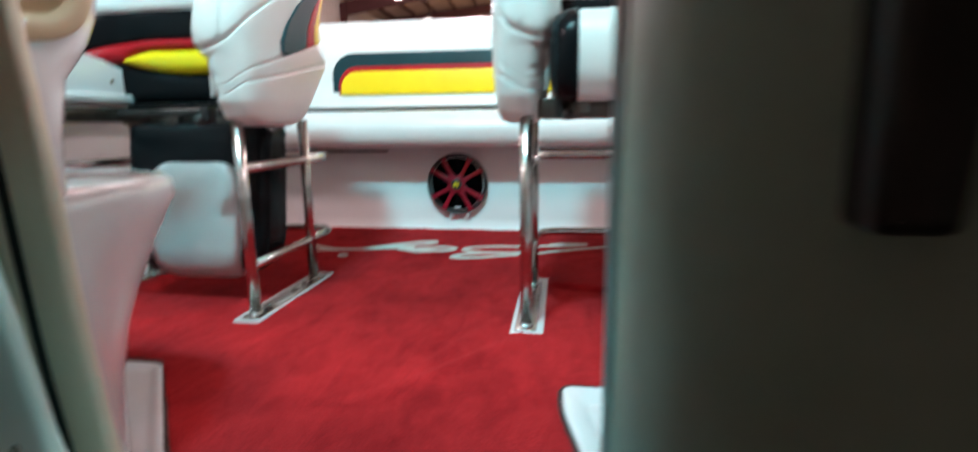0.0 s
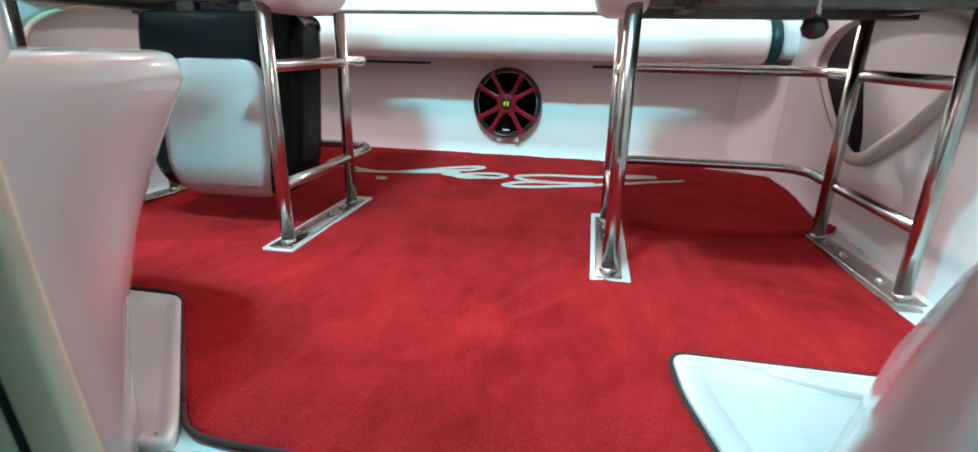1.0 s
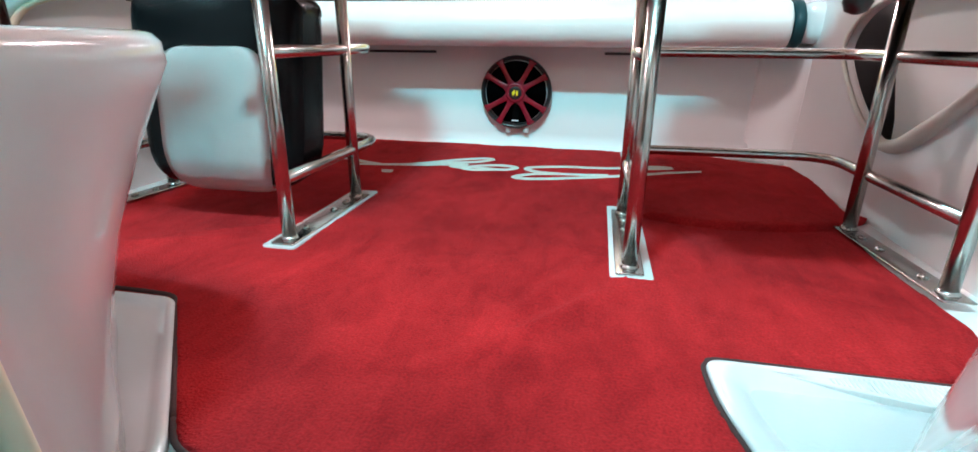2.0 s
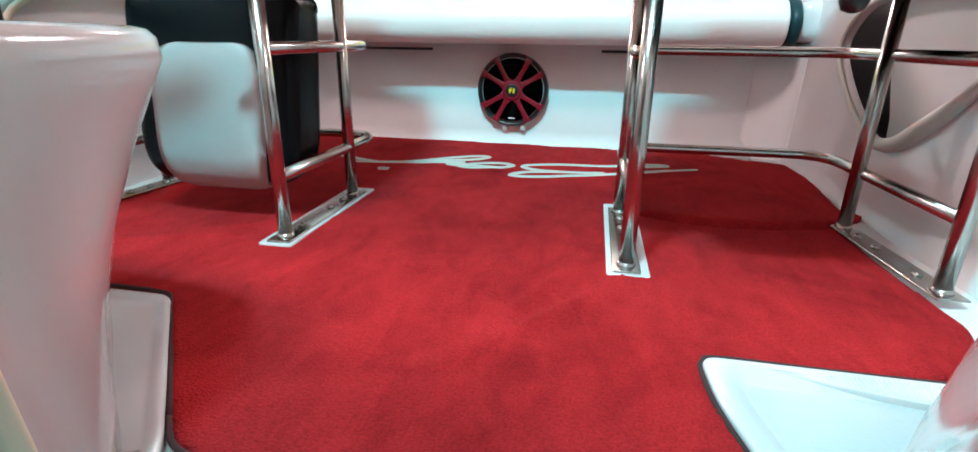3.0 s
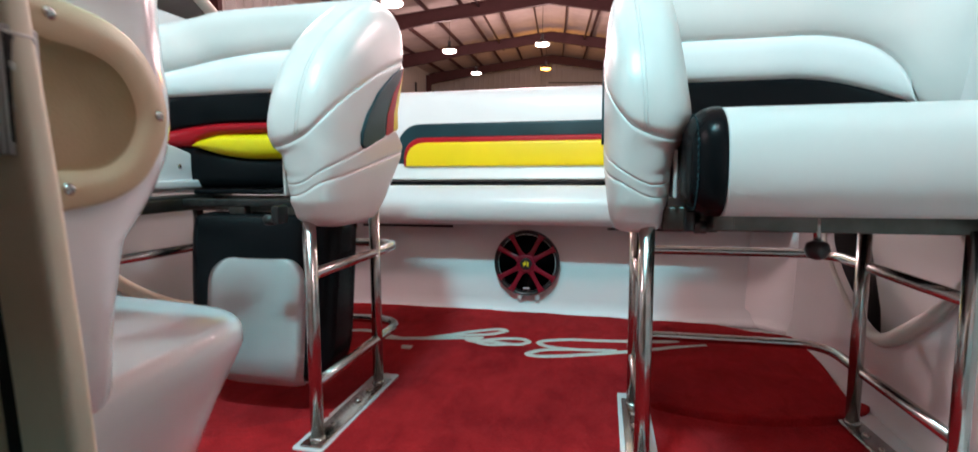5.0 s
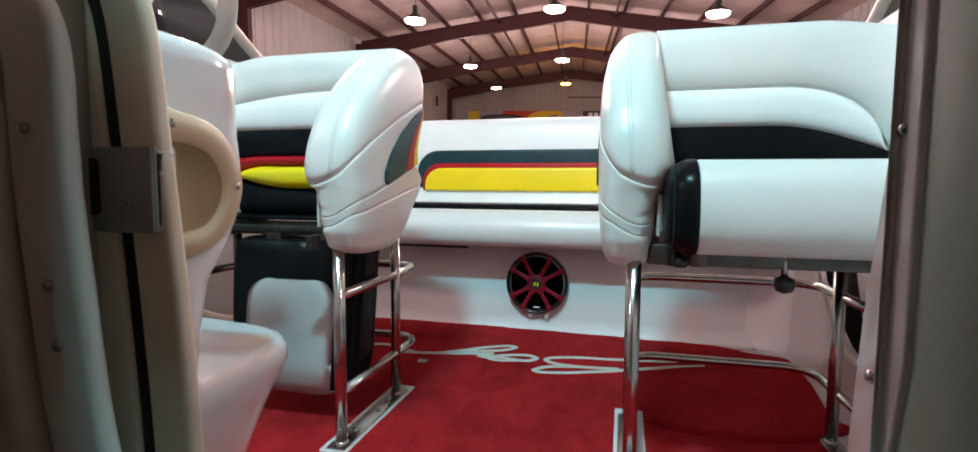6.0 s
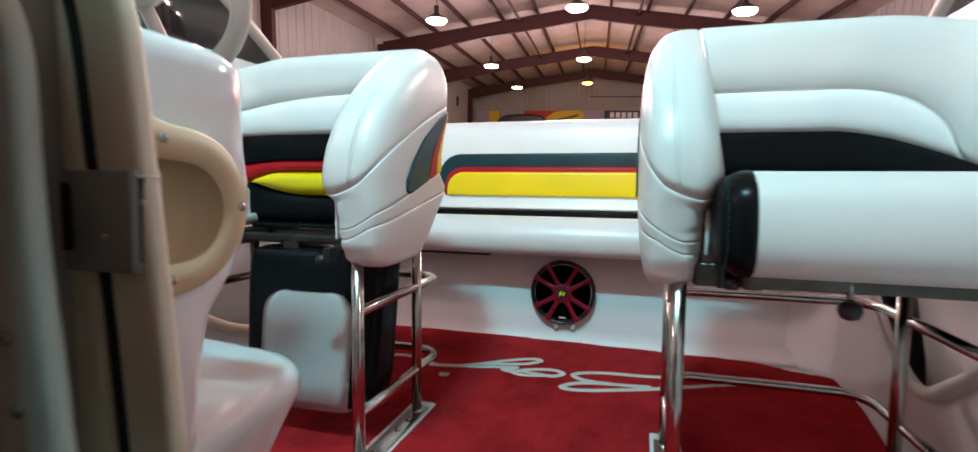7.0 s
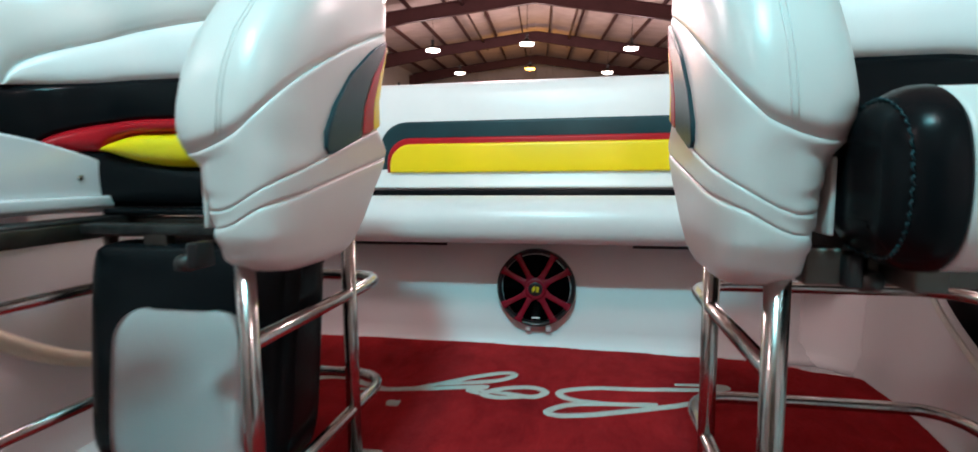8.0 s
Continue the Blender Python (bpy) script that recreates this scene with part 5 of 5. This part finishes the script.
    under(part("hub", lathe([(0.045, -0.05), (0.05, -0.02), (0.035, 0.0), (0.002, 0.006)], lambda a, b, h: M @ Vector((a, b, h)), 20), WHEEL), wh)
    under(part("column", tube([M @ Vector((0, 0, -0.04)), M @ Vector((0, 0, -0.16))], 0.03, 14), PLASTIC, label="black steering column"), wh)


build_console()


# ---- companionway: door frame and cabin behind the camera ----
def build_cabin():
    # starboard side of the doorway: cream trim, gasket, sliding-door slot, screw strip
    EDGE = [(-0.150, 1.0), (-0.090, 0.88), (-0.057, 0.80), (-0.040, 0.765), (-0.030, 0.726), (-0.022, 0.645), (-0.014, 0.565), (-0.008, 0.49), (-0.003, 0.413), (0.001, 0.318), (0.006, 0.234), (0.013, 0.17), (0.019, 0.12), (0.034, 0.0), (0.05, -0.20)]

    def jamb(a, b, y0, y1, rr):
        line = spline(EDGE, 5, False)
        out = [(p.x - a, p.y) for p in line] + [(p.x - b, p.y) for p in reversed(line)]
        return pillow(out, y1, y0, rr, in_xz, steps=3, smooth_n=0)

    tr = tagged(part("door_1", jamb(0.0, 0.040, 0.402, 0.419, 0.005), TRIM), "cream door-frame trim with black gasket and strike plate", "door frame", kind="structure")
    part("gasket", jamb(0.0395, 0.0525, 0.4045, 0.418, 0.002), GASKET, tr, "black rubber gasket")
    part("rear_trim", jamb(0.052, 0.125, 0.400, 0.416, 0.005), TRIM, tr, "taupe inner trim")
    plate = part("strike_plate", slab(-0.101, 0.3955, 0.566, -0.0225, 0.3995, 0.636, 0.0015), STRIKE, tr, "dull metal strike plate")
    part("strike_side", slab(-0.0250, 0.398, 0.566, -0.0215, 0.4195, 0.636, 0.001), STRIKE, tr, "metal strike edge")
    part("strike_hole", pillow(rounded(-0.0995, 0.580, -0.075, 0.627, 0.005), 0.397, 0.3947, 0.0003, in_xz, steps=2, smooth_n=0), GASKET, plate, "dark strike hole")
    part("latch_slot", slab(-0.0220, 0.4005, 0.573, -0.0208, 0.4165, 0.631, 0.0004, 1), GASKET, plate, "dark latch slot")
    for z in (0.592, 0.614):
        part("latch_pin", slab(-0.0214, 0.402, z - 0.0022, -0.0196, 0.4055, z + 0.0022, 0.0006, 1), STRIP, plate, "pale latch pin")
    for z in (0.5715, 0.6315):
        part("latch_lip", slab(-0.0214, 0.401, z - 0.0010, -0.0202, 0.4165, z + 0.0010, 0.0004, 1), STRIP, plate, "pale slot lip")
    part("screw", screw((-0.045, 0.3953, 0.591), (0, -1, 0), 0.0028), STEEL, plate)
    # screw strip that flares towards the sill
    edge = [(-0.19, 1.10), (-0.105, 0.80), (-0.071, 0.74), (-0.060, 0.70), (-0.0585, 0.64), (-0.055, 0.58), (-0.047, 0.50), (-0.038, 0.42), (-0.014, 0.31), (0.000, 0.228), (0.010, 0.175), (0.024, 0.145), (0.07, 0.03), (0.12, -0.05)]
    out = [(x, z) for x, z in edge] + [(x - 0.058 - (0.012 if z < 0.16 else 0), z) for x, z in reversed(edge)]
    st = tagged(part("trim_strip", pillow(out, 0.372, 0.355, 0.008, in_xz, smooth_n=4), STRIP), "grey moulded trim strip fixed with cross-head screws", "trim", kind="structure")
    for x, z in ((-0.134, 0.78), (-0.092, 0.647), (-0.079, 0.529), (-0.073, 0.482), (-0.045, 0.31), (-0.022, 0.176)):
        part("screw", screw((x, 0.3535, z), (0, -1, 0), 0.0046), STEEL, st, "steel cross-head screw")
    tagged(part("wall_cabin_starboard", slab(-1.2, 0.372, -0.6, -0.085, 0.400, 1.0, 0.002), TAUPE), "taupe lined cabin bulkhead", "wall", kind="structure")
    lin = [(-1.2, -0.6), (-0.03, -0.6), (-0.035, 0.1), (-0.062, 0.25), (-0.096, 0.42), (-0.112, 0.55), (-0.116, 0.66), (-0.125, 0.74), (-0.16, 0.8), (-0.24, 1.0), (-1.2, 1.0)]
    tagged(part("cabin_lining", pillow(lin, 0.368, 0.340, 0.012, in_xz, smooth_n=3), LINER), "dark grey fabric lining beside the door", "lining", kind="structure")
    # port side: white jamb with screws, pale vinyl panel, dark liner
    jm = tagged(part("door_2", pillow(roundpoly([(0.398, -0.1), (0.414, -0.1), (0.412, 0.30), (0.400, 0.46), (0.390, 0.54), (0.376, 0.607), (0.358, 0.72), (0.350, 0.85), (0.350, 1.0), (0.343, 1.0), (0.343, 0.52), (0.360, 0.42), (0.382, 0.33), (0.397, 0.27)], 0.004, 3, 0.2), 0.56, 0.474, 0.003, in_yz(), steps=3, smooth_n=0), GEL), "white moulded door jamb with small screws", "door frame", kind="structure")
    for y, z in ((0.392, 0.353), (0.375, 0.505), (0.358, 0.635), (0.351, 0.70)):
        part("screw", screw((0.4738, y, z), (-1, 0, 0), 0.004), STEEL, jm, "steel screw")
    PLAN = [(0.4762, 0.408), (0.4765, 0.375), (0.4768, 0.350), (0.479, 0.332), (0.486, 0.312), (0.500, 0.290), (0.522, 0.268), (0.556, 0.248), (0.61, 0.228), (0.72, 0.205), (1.2, 0.15)]
    line = spline(PLAN, 5, False)
    thick = [Vector((p.x + 0.02, p.y + 0.03)) for p in reversed(line)]
    body = line + thick

    def plan_slab(z0, z1, rr):
        levels = [(z0, rr), (z0 + rr * 0.3, rr * 0.3), (z0 + rr, 0.0)] + [(z, 0.0) for z in (0.28, 0.34, 0.40, 0.47) if z0 < z < z1] + [(z1 - rr, 0.0), (z1 - rr * 0.3, rr * 0.3), (z1, rr)]
        rings = []
        for z, o in levels:
            stop = table([(0.28, 0.408), (0.47, 0.350), (0.71, 0.345)], z)[0]       # the jamb overlaps it further up
            rings.append([(p.x + (o if i < len(line) else 0), min(p.y + (o if i < len(line) else 0), stop + (0 if i < len(line) else 0.004)), z) for i, p in enumerate(body)])
        return loft(rings)

    tagged(part("wall_cabin_port", plan_slab(-0.6, 0.71, 0.008), SKY_V), "grey-green vinyl cabin bulkhead beside the doorway", "wall", kind="structure")
    tagged(part("padded_panel", plan_slab(0.713, 1.0, 0.016), TAUPE), "taupe padded panel above the cabin bulkhead", "panel", kind="structure")
    hk = holder("door_pull", (0.575, 0.24, 0.50), "black pull handle on the cabin bulkhead", "handle")
    under(part("grip", pillow(roundpoly([(0.556, 0.40), (0.590, 0.40), (0.598, 0.56), (0.598, 0.60), (0.550, 0.60), (0.545, 0.535), (0.555, 0.525)], 0.008), 0.262, 0.222, 0.008, in_xz, smooth_n=0), PLASTIC), hk)
    under(part("mount", pillow(roundpoly([(0.545, 0.535), (0.62, 0.535), (0.62, 0.61), (0.545, 0.61)], 0.008), 0.262, 0.232, 0.004, in_xz, smooth_n=0), PLASTIC, label="black mounting plate"), hk)
    # sill
    tagged(part("sill", pillow([(-0.10, 0.35), (0.56, 0.35), (0.56, 0.578), (-0.04, 0.572), (-0.10, 0.55)], -0.08, -0.004, 0.008, in_xy, smooth_n=0), GEL), "glossy white door sill in front of the carpet", "sill", kind="structure")
    hinge = holder("sill_catch", (-0.045, 0.535, 0.0), "small chrome catch screwed to the door sill", "catch")
    under(part("base", slab(-0.072, 0.527, -0.005, -0.014, 0.549, 0.001, 0.002), STEEL), hinge)
    under(part("barrel", tube([(-0.071, 0.538, 0.004), (-0.040, 0.538, 0.004)], 0.0075, 12), STEEL), hinge)
    under(part("keeper", slab(-0.036, 0.529, 0.0, -0.015, 0.547, 0.006, 0.002), STEEL), hinge)
    # unseen cabin shell: roof gaps and strips gate the lamplight, walls close it
    for x0, y0, x1, y1 in ((-1.2, -2.6, -0.40, 0.27), (-0.40, -2.6, 0.40, -2.5), (-0.40, -1.9, 0.40, 0.27), (0.40, -2.6, 1.2, 0.27), (-1.2, 0.27, -0.05, 0.33), (0.30, 0.27, 1.2, 0.33), (-1.2, 0.33, 0.62, 0.365), (0.62, 0.33, 1.2, 0.62)):
        tagged(part("ceiling_baffle", slab(x0, y0, 1.0, x1, y1, 1.05, 0.0), CABIN), "unseen beige cabin ceiling, its gaps and strips placed to gate the lamplight", "ceiling", kind="structure")
    tagged(part("floor_cabin", slab(-1.2, -2.6, -0.64, 1.2, 0.42, -0.60, 0.0), CABIN), "beige cabin floor", "floor", kind="structure")
    tagged(part("wall_cabin_bow", slab(-1.2, -2.64, -0.64, 1.2, -2.6, 1.05, 0.0), CABIN), "beige bow end of the cabin", "wall", kind="structure")
    for x in (-1.22, 1.2):
        tagged(part("wall_cabin_side", slab(x, -2.6, -0.64, x + 0.02, 0.42, 1.05, 0.0), CABIN), "beige cabin side lining", "wall", kind="structure")


build_cabin()
